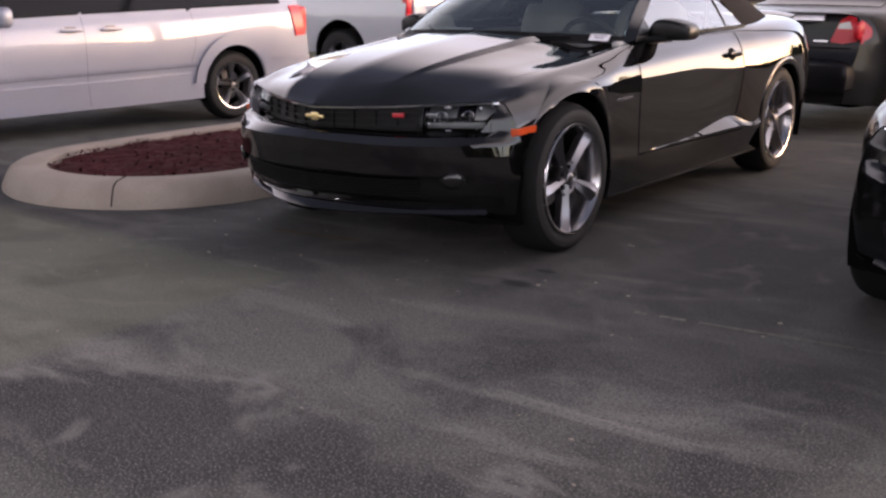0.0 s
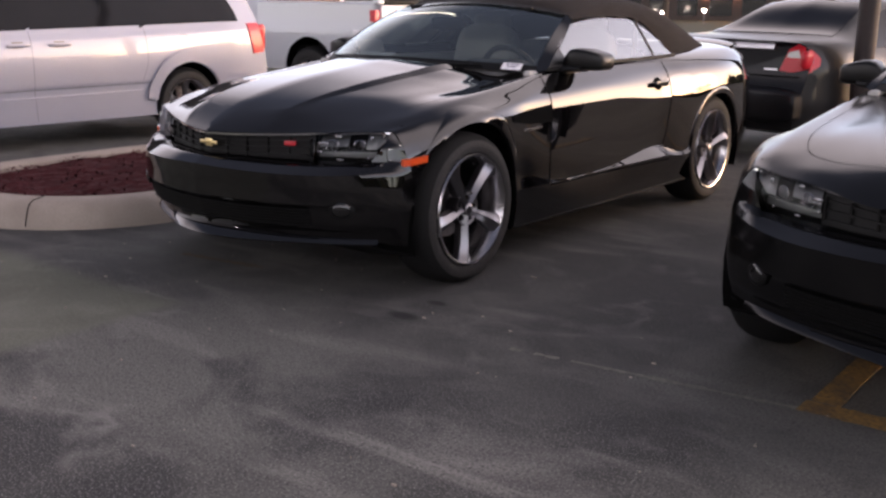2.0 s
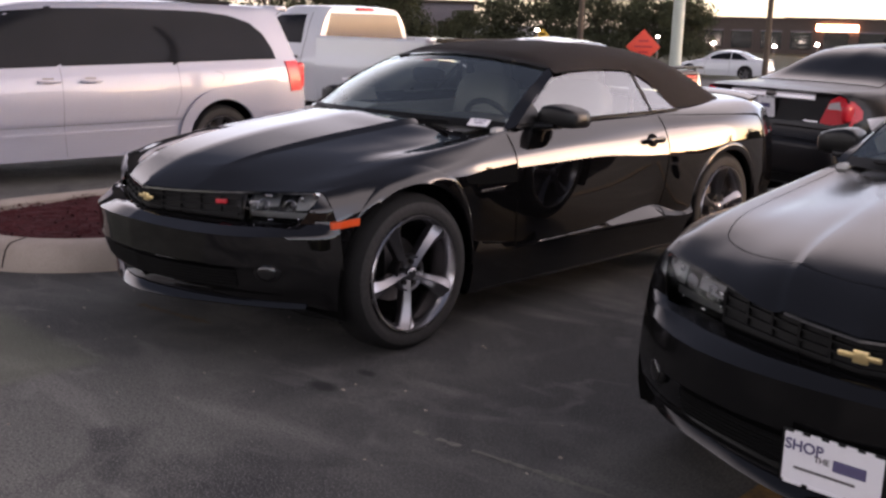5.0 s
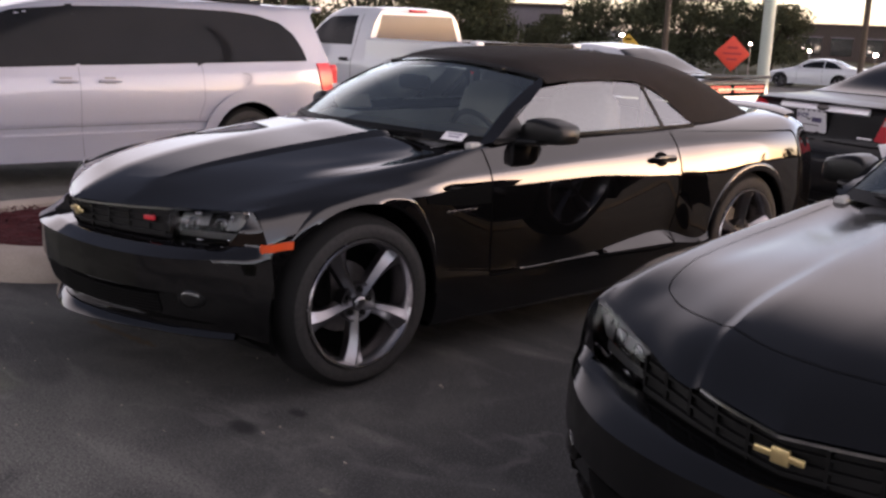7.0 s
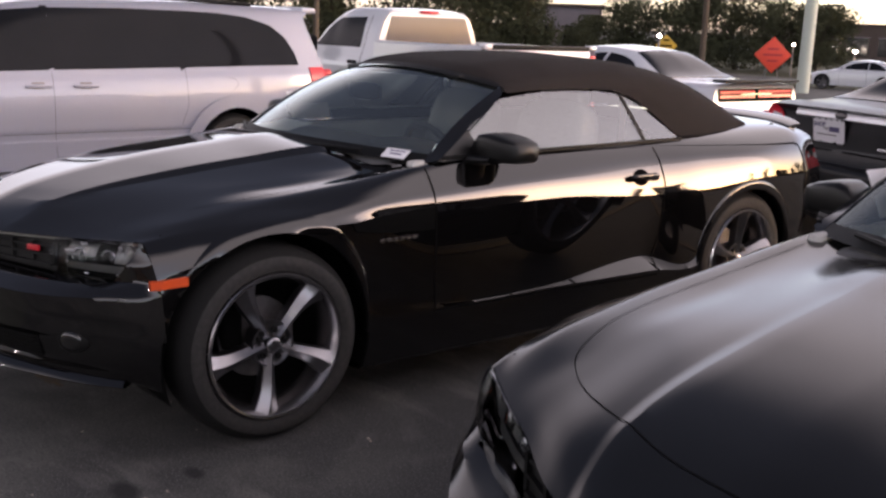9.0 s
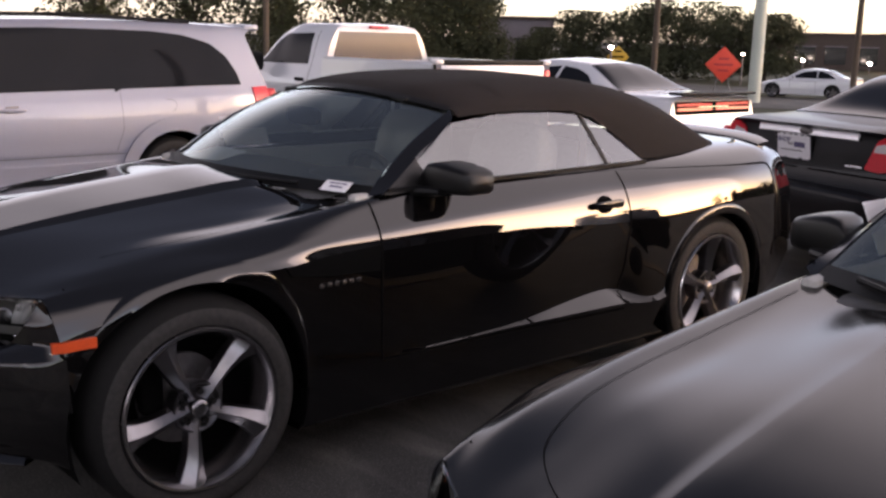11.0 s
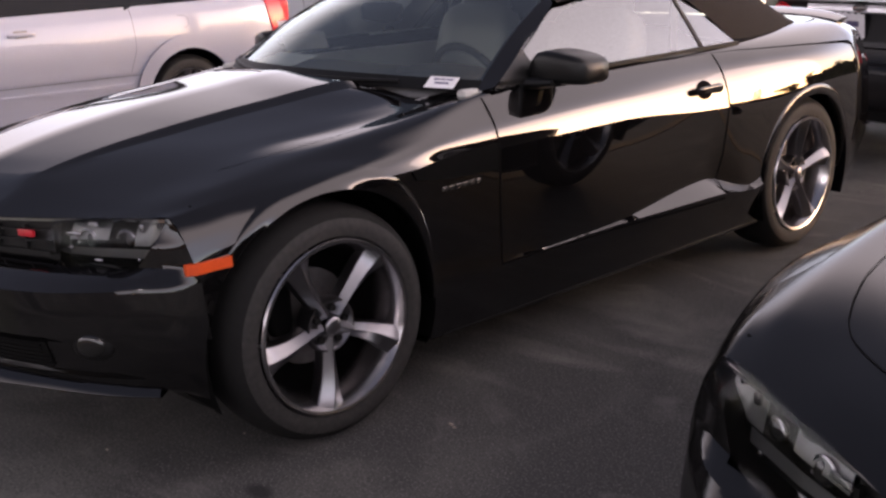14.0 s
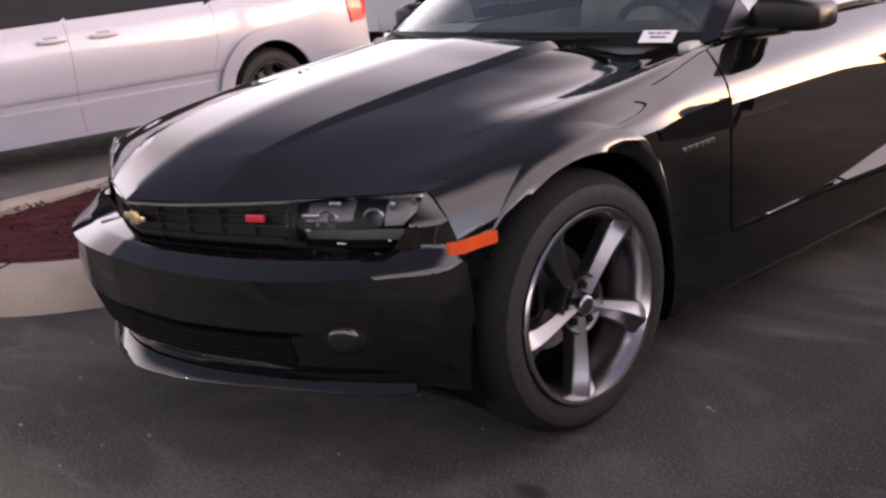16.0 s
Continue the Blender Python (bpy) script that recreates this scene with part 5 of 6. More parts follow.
def minivan(m):
    car = thing("minivan", m, "silver minivan with dark tinted windows beside the planting island", "minivan", "parked cars")
    rails = [
        [(-4.1, 0, .78), (-3.6, 0, .98), (-3.1, 0, 1.06), (-2.3, 0, 1.48), (-1.6, 0, 1.635), (-.5, 0, 1.665), (.4, 0, 1.655), (.92, 0, 1.63)],
        [(-4.05, .55, .77), (-3.1, .70, 1.04), (-2.3, .62, 1.45), (-1.6, .66, 1.60), (-.5, .68, 1.63), (.4, .67, 1.62), (.90, .63, 1.60)],
        [(-4.0, .70, .74), (-3.1, .82, 1.0), (-2.3, .715, 1.38), (-1.6, .74, 1.55), (-.5, .755, 1.578), (.4, .75, 1.565), (.80, .72, 1.53)],
        [(-3.95, .80, .70), (-3.1, .93, .96), (-2.3, .935, 1.0), (-1, .945, 1.03), (.5, .945, 1.075), (.93, .885, 1.09)],
        [(-3.92, .84, .66), (-3.1, .965, .88), (-2.3, .97, .93), (-1, .975, .96), (.5, .972, 1.0), (.97, .905, 1.01)],
        [(-3.9, .86, .6), (-3.1, .985, .72), (-1, .995, .76), (.5, .988, .78), (1.0, .92, .80)],
        [(-3.9, .87, .52), (-3.1, .982, .545), (-1, .985, .56), (.5, .98, .575), (1.02, .92, .58)],
        [(-3.9, .868, .50), (-3.1, .978, .525), (-1, .978, .54), (.5, .975, .555), (1.03, .92, .56)],
        [(-3.85, .86, .25), (-3, .96, .24), (.3, .96, .24), (.98, .90, .3)],
        [(-3.8, .55, .22), (.95, .55, .28)],
    ]
    sk = Skin(rails, 150, 6, sharp=(3, 6, 7, 8))
    shell_parts(car, sk, SILVER, ((0, .35, .375), (-3.08, .35, .375)))
    arch_parts(sk, 0, .35, .375, .97, car)
    arch_parts(sk, -3.08, .35, .375, .97, car)
    part("underbody", boxm(0, -1.5, .27, 1.5, 4.6, .12), VOID, car)
    for s in (1, -1):
        mesh("front_window", *sk.patch("x", [(-2.85, 1.06), (-2.45, 1.36), (-2.05, 1.50), (-1.62, 1.545)], [(-2.85, 1.015), (-2.3, 1.03), (-1.62, 1.05)], s, .004, 18, 8), TINT, car, "dark tinted front door window")
        mesh("door_window", *sk.patch("x", [(-1.58, 1.545), (-1.0, 1.562), (-.50, 1.560)], [(-1.58, 1.052), (-1.0, 1.065), (-.50, 1.078)], s, .004, 14, 8), TINT, car, "dark tinted sliding door window")
        mesh("rear_window", *sk.patch("x", [(-.46, 1.56), (-.1, 1.552), (.17, 1.525), (.40, 1.46), (.54, 1.35), (.63, 1.20), (.65, 1.11)], [(-.46, 1.078), (0, 1.09), (.35, 1.10), (.645, 1.105)], s, .004, 24, 8), TINT, car, "dark tinted rear side window")
        for y0, y1 in ((-1.63, -1.57), (-.51, -.45)):
            mesh("window_pillar", *sk.patch("x", [(y0, 1.558), (y1, 1.562)], [(y0, 1.05), (y1, 1.075)], s, .0025, 4, 8), TINT, car, "black pillar between the windows")
        for pts in ([(-1.60, 1.04), (-1.60, .5), (-1.58, .27)], [(-.47, 1.06), (-.46, .75), (-.52, .58)], [(-2.62, .95), (-2.6, .3)], [(-3.8, .50), (-2.0, .535), (-.42, .55)]):
            mesh("panel_gap", *sk.line("x", pts, .0045, s), SEAM, car)
        for y in (-1.72, -1.34):
            p, _ = sk.hit("x", y, .925, s)
            # a flat darker grey patch stands in for the shaded cup behind the handle
            mesh("handle_cup", *sk.patch("x", [(y - .05, .955), (y + .05, .955)], [(y - .045, .90), (y + .045, .90)], s, .002, 6, 3), STEEL, car)
            part("door_handle", blobm((p[0] + s * .022, y, .925), (.012, .105, .016), .5, .6), SILVER, car, "silver pull handle")
        mesh("side_moulding", *sk.patch("x", [(-3.0, .475), (-1.8, .478), (-.52, .49)], [(-3.0, .44), (-1.8, .443), (-.52, .455)], s, .012, 30, 3), SILVER, car, "silver rubbing strip")
        # flared wheel arch lip
        for yc in (0, -3.08):
            outer = [(yc + .49 * math.cos(a), .35 + .49 * math.sin(a)) for a in np.linspace(math.pi * .97, .06, 30)]
            inner = [(yc + .378 * math.cos(a), .35 + .378 * math.sin(a)) for a in np.linspace(math.pi * .97, .06, 30)]
            mesh("arch_flare", *sk.patch("x", outer, inner, s, .028, 30, 3), SILVER, car)
        mesh("fuel_flap", *sk.line("x", [(-.08, .99), (-.01, .985), (.015, .95), (.01, .91), (-.03, .885)], .004, s), SEAM, car)
        lamp = mesh("tail_light", *sk.patch("x", [(.76, 1.08), (.92, 1.085)], [(.82, .78), (.97, .79)], s, .012, 6, 6), REDLENS, car, "tall red tail light")
        part("lamp_corner", blobm((s * .875, .965, .93), (.05, .05, .14), .35, .5), REDLENS, lamp)
        rail = tube([(s * .60, -2.0 + i * .165, 1.672 - .004 * abs(i - 7)) for i in range(15)], .017)
        part("roof_rail", rail, PLASTIC, car, "black roof rail")
        p = part("side_mirror", blobm((s * 1.05, -2.35, 1.05), (.11, .06, .085), .6, .6), SILVER, car)
    part("roof_spoiler", blobm((0, .90, 1.605), (.66, .10, .035), .35, .3), SILVER, car)
    mesh("back_window", *sk.patch("y", [(-.60, 1.50), (.60, 1.50)], [(-.70, 1.12), (.70, 1.12)], 1, .01, 14, 6), TINT, car, "dark tinted tailgate window")
    part("rear_bumper", blobm((0, .98, .45), (.90, .10, .16), .3, .3), SILVER, car)
    for y in (0, -3.08):
        for s in (1, -1):
            wheel(car, s * .86, y, s, .335, .225, .21, 5, 20)
    return car


minivan(pose(-5.42, 2.68, ground_z(-4.4, 2.6), 0, 0, -3.0))


def pickup(m):
    car = thing("pickup_truck", m, "white pickup truck with an open bed and black tailgate cap", "truck", "parked cars")
    bed = Skin([
        [(-2.15, .78, 1.36), (.0, .78, 1.36)], [(-2.15, .80, 1.385), (0, .80, 1.385)], [(-2.15, .90, 1.388), (0, .90, 1.388)], [(-2.15, .945, 1.36), (0, .94, 1.36)],
        [(-2.15, .96, 1.15), (0, .95, 1.15)], [(-2.15, .985, .95), (0, .965, .95)], [(-2.15, .96, .6), (0, .95, .6)], [(-2.15, .93, .48), (0, .93, .5)]], 60, 5, sharp=(1, 2, 3), cap=False)
    faces = bed.arch(-1.15, .46, .47)
    for s in (1, -1):
        used = [f for f in faces if bed.verts[f[0]][0] * s > 0]
        ids = sorted({i for f in used for i in f})
        at = {i: k for k, i in enumerate(ids)}
        mesh("bed_side", [bed.verts[i] for i in ids], [[at[i] for i in f] for f in used], WHITE, car, sharp=30)
    arch_parts(bed, -1.15, .46, .47, .94, car)
    part("bed_floor", boxm(0, -1.08, .75, 1.6, 2.1, .1), PLASTIC, car)
    part("bed_front", boxm(0, -2.12, 1.1, 1.7, .05, .5), WHITE, car)
    part("tailgate", boxm(0, .0, 1.05, 1.66, .07, .62, bevel=.02), WHITE, car)
    part("tailgate_cap", boxm(0, .0, 1.385, 1.60, .10, .055, bevel=.015), PLASTIC, car, "black tailgate cap")
    for s in (1, -1):
        part("tail_light", boxm(s * .90, -.03, 1.12, .10, .10, .36, bevel=.02), REDLENS, car, "red tail light")
        part("corner_cap", blobm((s * .86, .0, 1.39), (.07, .06, .03), .5, .5), WHITE, car)
    rails = [
        [(-5.75, 0, .95), (-5.6, 0, 1.10), (-4.3, 0, 1.22), (-3.95, 0, 1.30), (-3.35, 0, 1.76), (-3.0, 0, 1.815), (-2.5, 0, 1.815), (-2.24, 0, 1.79)],
        [(-5.75, .6, .94), (-5.6, .62, 1.08), (-4.3, .70, 1.20), (-3.95, .68, 1.28), (-3.35, .56, 1.74), (-3.0, .60, 1.795), (-2.5, .60, 1.795), (-2.24, .58, 1.77)],
        [(-5.72, .75, .90), (-5.55, .78, 1.03), (-4.3, .84, 1.15), (-3.95, .80, 1.24), (-3.4, .68, 1.66), (-3.0, .70, 1.72), (-2.5, .70, 1.72), (-2.22, .68, 1.70)],
        [(-5.7, .85, .85), (-5.5, .88, .98), (-4.3, .92, 1.10), (-3.95, .90, 1.20), (-3.0, .89, 1.235), (-2.2, .88, 1.25)],
        [(-5.7, .90, .75), (-5.4, .95, .90), (-4.3, .96, .98), (-3.0, .955, 1.0), (-2.18, .95, 1.0)],
        [(-5.7, .90, .5), (-5.4, .94, .48), (-4.3, .95, .48), (-3.0, .94, .48), (-2.18, .94, .48)],
        [(-5.6, .5, .45), (-2.2, .5, .45)]]
    sk = Skin(rails, 110, 5, sharp=(3, 5))
    shell_parts(car, sk, WHITE, ((-4.75, .46, .47),), "cab")
    arch_parts(sk, -4.75, .46, .47, .93, car)
    mesh("back_window", *sk.patch("y", [(-.63, 1.70), (.63, 1.70)], [(-.76, 1.30), (.76, 1.30)], 1, .006, 14, 6), CABGLASS, car, "pale reflecting rear cab window")
    part("brake_light", boxm(0, -2.215, 1.765, .30, .05, .035, bevel=.01), REDLENS, car, "high red brake light")
    mesh("windscreen", *sk.patch("y", [(-.52, 1.70), (.52, 1.70)], [(-.70, 1.30), (.70, 1.30)], -1, .006, 14, 6), TINT, car)
    for s in (1, -1):
        mesh("side_window", *sk.patch("x", [(-3.72, 1.30), (-3.45, 1.55), (-3.28, 1.655), (-2.62, 1.675)], [(-3.72, 1.265), (-2.58, 1.275)], s, .005, 16, 6), TINT, car, "dark side window")
        for pts in ([(-2.50, 1.70), (-2.50, .52)], [(-3.82, 1.2), (-3.82, .52)]):
            mesh("panel_gap", *sk.line("x", pts, .01, s), VOID, car)
        part("door_handle", blobm((s * .965, -2.66, 1.08), (.02, .10, .025), .5, .6), PLASTIC, car, "black door handle")
        part("side_mirror", blobm((s * 1.08, -3.55, 1.28), (.11, .06, .13), .5, .5), PLASTIC, car)
    part("front_bumper", blobm((0, -5.72, .62), (.92, .12, .14), .35, .3), WHITE, car)
    part("rear_bumper", blobm((0, .10, .58), (.90, .10, .10), .35, .3), CHROME, car)
    for y in (-1.15, -4.75):
        for s in (1, -1):
            wheel(car, s * .84, y, s, .40, .235, .26, 5, 0)
    return car


pickup(pose(-5.05, 6.97, ground_z(-6.5, 7.0), 0, 0, -90.5))


def sedan_rails(L, W, H, deck, cowl=1.25, rear=.62, rtop=1.45, roof0=2.05, belt=.93, nose=.66, over=.0):
    n = -L
    return [
        [(n, 0, nose), (n + .25, 0, nose + .09), (n + cowl, 0, belt + .04), (n + roof0, 0, H - .05), (n + roof0 + .6, 0, H), (-rtop - .3, 0, H - .015), (-rtop, 0, H - .05), (-rear, 0, deck + .015), (-.15, 0, deck), (0, 0, deck - .02)],
        [(n + .06, .5, nose), (n + .3, .52, nose + .08), (n + cowl + .03, .58, belt + .03), (n + roof0, .48, H - .075), (n + roof0 + .6, .50, H - .03), (-rtop - .3, .50, H - .045), (-rtop, .48, H - .08), (-rear, .55, deck + .01), (-.15, .55, deck - .005), (-.02, .55, deck - .025)],
        [(n + .14, .66, nose - .01), (n + .35, .70, nose + .06), (n + cowl + .08, W - .19, belt + .01), (n + roof0 + .02, .59, H - .13), (n + roof0 + .6, .605, H - .085), (-rtop - .3, .60, H - .10), (-rtop, .585, H - .135), (-rear - .03, W - .21, deck), (-.18, .70, deck - .015), (-.06, .68, deck - .035)],
        [(n + .22, .74, nose - .04), (n + .42, W - .12, nose + .03), (n + cowl, W - .085, belt - .02), (n + roof0 + .6, W - .09, belt + .005), (-rtop, W - .085, belt + .03), (-rear, W - .10, deck - .04), (-.2, W - .13, deck - .06), (-.1, W - .16, deck - .07)],
        [(n + .28, .78, nose - .12), (n + .48, W - .05, nose - .06), (n + cowl, W - .02, belt - .16), (n + roof0 + .6, W - .015, belt - .16), (-rtop, W - .01, belt - .15), (-rear, W - .015, belt - .15), (-.25, W - .06, belt - .17), (-.08, W - .12, belt - .18)],
        [(n + .28, .79, .42), (n + .5, W - .035, .42), (n + cowl, W, .46), (-rtop, W, .48), (-rear, W - .005, .50), (-.2, W - .06, .52), (.02, W - .14, .52)],
        [(n + .28, .78, .2), (n + .5, W - .06, .2), (n + cowl, W - .03, .2), (-rear, W - .03, .22), (-.15, W - .1, .27), (.0, W - .18, .28)],
        [(n + .3, .5, .18), (-.1, .5, .25)]]


def sedan(m, label, paint, L=4.8, W=.915, H=1.44, deck=1.03, wheel_r=.33, rw=-1.05, fw=-3.8, glass=None, **k):
    car = thing("car", m, label, "car", "parked cars")
    sk = Skin(sedan_rails(L, W, H, deck, **k), 130, 5, sharp=(5, 6))
    r = wheel_r + .045
    shell_parts(car, sk, paint, ((rw, wheel_r + .01, r), (fw, wheel_r + .01, r)))
    for y in (rw, fw):
        arch_parts(sk, y, wheel_r + .01, r, W - .02, car)
        for s in (1, -1):
            wheel(car, s * (W - .125), y, s, wheel_r, wheel_r - .10, .21, 5, 15)
    part("underbody", boxm(0, -L / 2, .26, W * 1.3, L * .85, .1), VOID, car)
    rear, rtop, roof0, cowl, belt = k.get("rear", .62), k.get("rtop", 1.45), k.get("roof0", 2.05), k.get("cowl", 1.25), k.get("belt", .93)
    g = glass or TINT
    def over(a, b, xa, xb, nm, lab):
        mesh(nm, *sk.patch("z", [(-xa, a), (xa, a)], [(-xb, b), (xb, b)], 1, .005, 16, 10), g, car, lab)
    over(-rear - .06, -rtop + .02, W - .27, .50, "back_window", "dark sloping rear window")
    over(-L + cowl + .1, -L + roof0 - .04, W - .25, .50, "windscreen", "dark windscreen")
    zb = belt + .035
    for s in (1, -1):
        mid = (-L + roof0 + .35 - rtop - .0) / 2
        mesh("side_window", *sk.patch("x", [(-L + cowl + .35, zb + .03), (-L + roof0 + .12, H - .17), (-L + roof0 + .6, H - .115), (mid, H - .105)], [(-L + cowl + .35, zb), (mid, zb + .005)], s, .005, 16, 6), g, car, "dark side window")
        mesh("rear_side_window", *sk.patch("x", [(mid + .05, H - .105), (-rtop - .1, H - .135), (-rtop + .1, H - .20), (-rear - .35, zb + .03)], [(mid + .05, zb + .005), (-rear - .35, zb + .01)], s, .005, 16, 6), g, car, "dark rear side window")
        for pts in ([(mid, zb), (mid, .3)], [(-L + cowl + .35, zb), (-L + cowl + .3, .3)]):
            mesh("panel_gap", *sk.line("x", pts, .008, s), VOID, car)
        p, _ = sk.hit("x", mid - .12, belt - .1, s)
        part("door_handle", blobm((p[0] + s * .02, mid - .12, belt - .1), (.012, .09, .015), .5, .6), paint, car)
        part("side_mirror", blobm((s * (W + .09), -L + cowl + .55, belt + .07), (.10, .06, .065), .6, .6), paint, car)
    return car, sk


black_sedan, sk = sedan(pose(0.03, 4.98, ground_z(0, 5), 0, 0, 165), "dusty black four-door sedan seen from behind", DARKPAINT, rear=.55, rtop=1.35, deck=1.06, H=1.43)
p, _ = sk.hit("y", 0, .985, 1)
part("chrome_bar", boxm(0, p[1] + .012, .985, .90, .022, .052, Matrix.Translation((0, p[1] + .012, .985)) @ Matrix.Rotation(radians(14), 4, "X") @ Matrix.Translation((0, -p[1] - .012, -.985)), bevel=.006), BRIGHTBAR, black_sedan, "bright bar across the boot lid")
part("maker_badge", blobm((0, p[1] + .024, .99), (.06, .012, .026), 1, 1), STEEL, black_sedan, "oval dark badge")
for s in (1, -1):
    lamp = mesh("tail_light", *sk.patch("y", [(s * .53, .80), (s * .60, .97), (s * .68, 1.02), (s * .74, .995)], [(s * .53, .785), (s * .64, .775), (s * .76, .80), (s * .795, .83)], 1, .016, 12, 8), REDLENS, black_sedan, "large red tail light with a clear insert")
    mesh("lamp_side", *sk.patch("x", [(-.20, .90), (-.14, .96), (-.08, .985)], [(-.19, .84), (-.14, .81), (-.05, .79)], s, .012, 10, 6), REDLENS, lamp)
    mesh("lamp_insert", *sk.patch("y", [(s * .60, .945), (s * .69, .965)], [(s * .585, .90), (s * .72, .90)], 1, .022, 5, 3), CLEARLENS, lamp, "clear reversing lens")
    part("lamp_corner", blobm((s * .772, -.09, .885), (.035, .06, .075), .6, .7), REDLENS, lamp)
    mesh("bumper_gap", *sk.line("y", [(s * .05, .735), (s * .5, .735), (s * .72, .74)], .012, 1), VOID, black_sedan)
mesh("boot_letters", *sk.patch("y", [(-.50, .80), (-.36, .80)], [(-.50, .785), (-.36, .785)], 1, .006, 4, 1), ALLOY, black_sedan)
part("roof_antenna", blobm((0, -1.55, 1.445), (.03, .06, .025), .7, .7), PLASTIC, black_sedan)
part("rear_bumper", blobm((0, -.02, .50), (.80, .12, .15), .35, .3), DARKPAINT, black_sedan)
p, _ = sk.hit("y", .10, .875, 1)
dealer_plate(black_sedan.matrix_world @ pose(p[0], p[1] + .018, .875, 8, 0, 180), "white dealer plate on the black sedan's boot lid")

white_coupe, sk = sedan(pose(-3.32, 9.05, ground_z(-3.4, 9.0), 0, 0, -90), "white two-door muscle car with a black rear spoiler", WHITE, L=5.0, W=.96, H=1.44, deck=1.06, wheel_r=.36, rw=-1.1, fw=-4.05, cowl=1.55, roof0=2.3, rear=.85, rtop=1.6, belt=.98, nose=.74)
mesh("tail_panel", *sk.patch("y", [(-.76, .995), (.76, .995)], [(-.74, .845), (.74, .845)], 1, .008, 24, 4), VOID, white_coupe, "dark tail panel")
for z in (.958, .905):
    for s in (1, -1):
        mesh("tail_light", *sk.patch("y", [(s * .04, z + .017), (s * .72, z + .017)], [(s * .04, z - .017), (s * .72, z - .017)], 1, .014, 16, 2), REDLENS, white_coupe, "red tail light bar")
mesh("reversing_lamp", *sk.patch("y", [(-.30, .938), (.30, .938)], [(-.30, .925), (.30, .925)], 1, .014, 12, 1), CLEARLENS, white_coupe, "pale bar between the red lights")
part("spoiler", boxm(0, -.10, 1.085, 1.50, .20, .035, bevel=.012), PLASTIC, white_coupe, "black rear spoiler")

white_sedan, sk = sedan(pose(-19.6, 44.6, ground_z(-21, 44), 0, 0, -75), "pale cream-white sedan parked far off", WHITE, L=4.6, H=1.42)

# ---- posts, signs and far things ----
def verge():
    """Grass and road beyond the car park, laid on the falling ground."""
    a, n = Vector((-0.6, 0.8, 0)), Vector((0.8, 0.6, 0))
    for name, d0, d1, material, label in (("verge", 17.0, 34.0, GRASS, "dark grass verge beyond the car park"), ("road", 34.5, 47.0, ASPHALT, "asphalt road beyond the verge"),
                                          ("lawn", 47.5, 160.0, GRASS, "dark grass across the road")):
        vs, fs = [], []
        ds = sorted({d0, d1, *[d for d in (20, 25, 30, 40, 55, 63) if d0 < d < d1]})
        ws = list(range(-200, 201, 20))
        for d in ds:
            for w in ws:
                p = a * d + n * w
                vs.append((p.x, p.y, ground_z(p.x, p.y) + 0.012))
        k = len(ws)
        fs = [(j * k + i, j * k + i + 1, (j + 1) * k + i + 1, (j + 1) * k + i) for j in range(len(ds) - 1) for i in range(k - 1)]
        tagged(mesh(name, vs, fs, material, sharp=0), label, name, kind="structure")


verge()


def post(name, x, y, r, h, material, label, category, r1=None, base=None):
    p = thing(name, pose(x, y, ground_z(x, y)), label, category)
    part("shaft", cylm((0, 0, -.3), (0, 0, h), r, r1 or r * .8, 20), material, p)
    if base:
        part("footing", cylm((0, 0, -.3), (0, 0, base), r * 1.9, r * 1.7, 24), CONCRETE, p, "concrete footing")
    return p


post("timber_post", 1.16, 5.2, .085, 5.5, DARKPOST, "dark brown round timber post beside the black sedan", "post", .08)
lp = post("lamp_post", -19.2, 35.1, .25, 9.0, POLE, "pale grey-green steel lamp post", "lamp post", .21)
part("lamp_head", blobm((.8, 0, 9.0), (.7, .3, .12), .4, .4), POLE, lp)
for x, y, h in ((-23.6, 34.3, 8.5), (-16.9, 38.6, 9.0), (-34.7, 22.1, 8.0)):
    u = post("utility_pole", x, y, .13, h, WOOD, "weathered wooden utility pole by the road", "utility pole", .1)
    part("crossarm", boxm(0, 0, h - .5, 1.8, .1, .12), WOOD, u)


def road_sign(x, y, z, size, material, label, name):
    sgn = thing(name, pose(x, y, ground_z(x, y), 0, 0, 38), label, "sign")
    zc = z - ground_z(x, y)
    h = size / math.sqrt(2)
    bm = bmesh.new()
    box(bm, 0, 0, 0, size, .02, size, Matrix.Translation((0, 0, zc)) @ Matrix.Rotation(radians(45), 4, "Y"), bevel=.004)
    part("board", bm, material, sgn)
    for s in (1, -1):
        part("leg", cylm((s * .1, .03, zc - .2), (s * .45, .1, 0), .025), STEEL, sgn)
    for dz, w in ((.28, .5), (0, .9), (-.28, .5)):
        part("sign_bar", boxm(0, -.014, zc + dz, w * size * .8, .004, .09), VOID if material is YSIGN else REDMARK, sgn)


road_sign(-25.2, 41.8, .56, 1.22, ORANGE, "orange diamond roadworks sign on a stand", "roadworks_sign")
road_sign(-30.9, 40.8, .75, .8, YSIGN, "yellow diamond warning sign", "warning_sign")


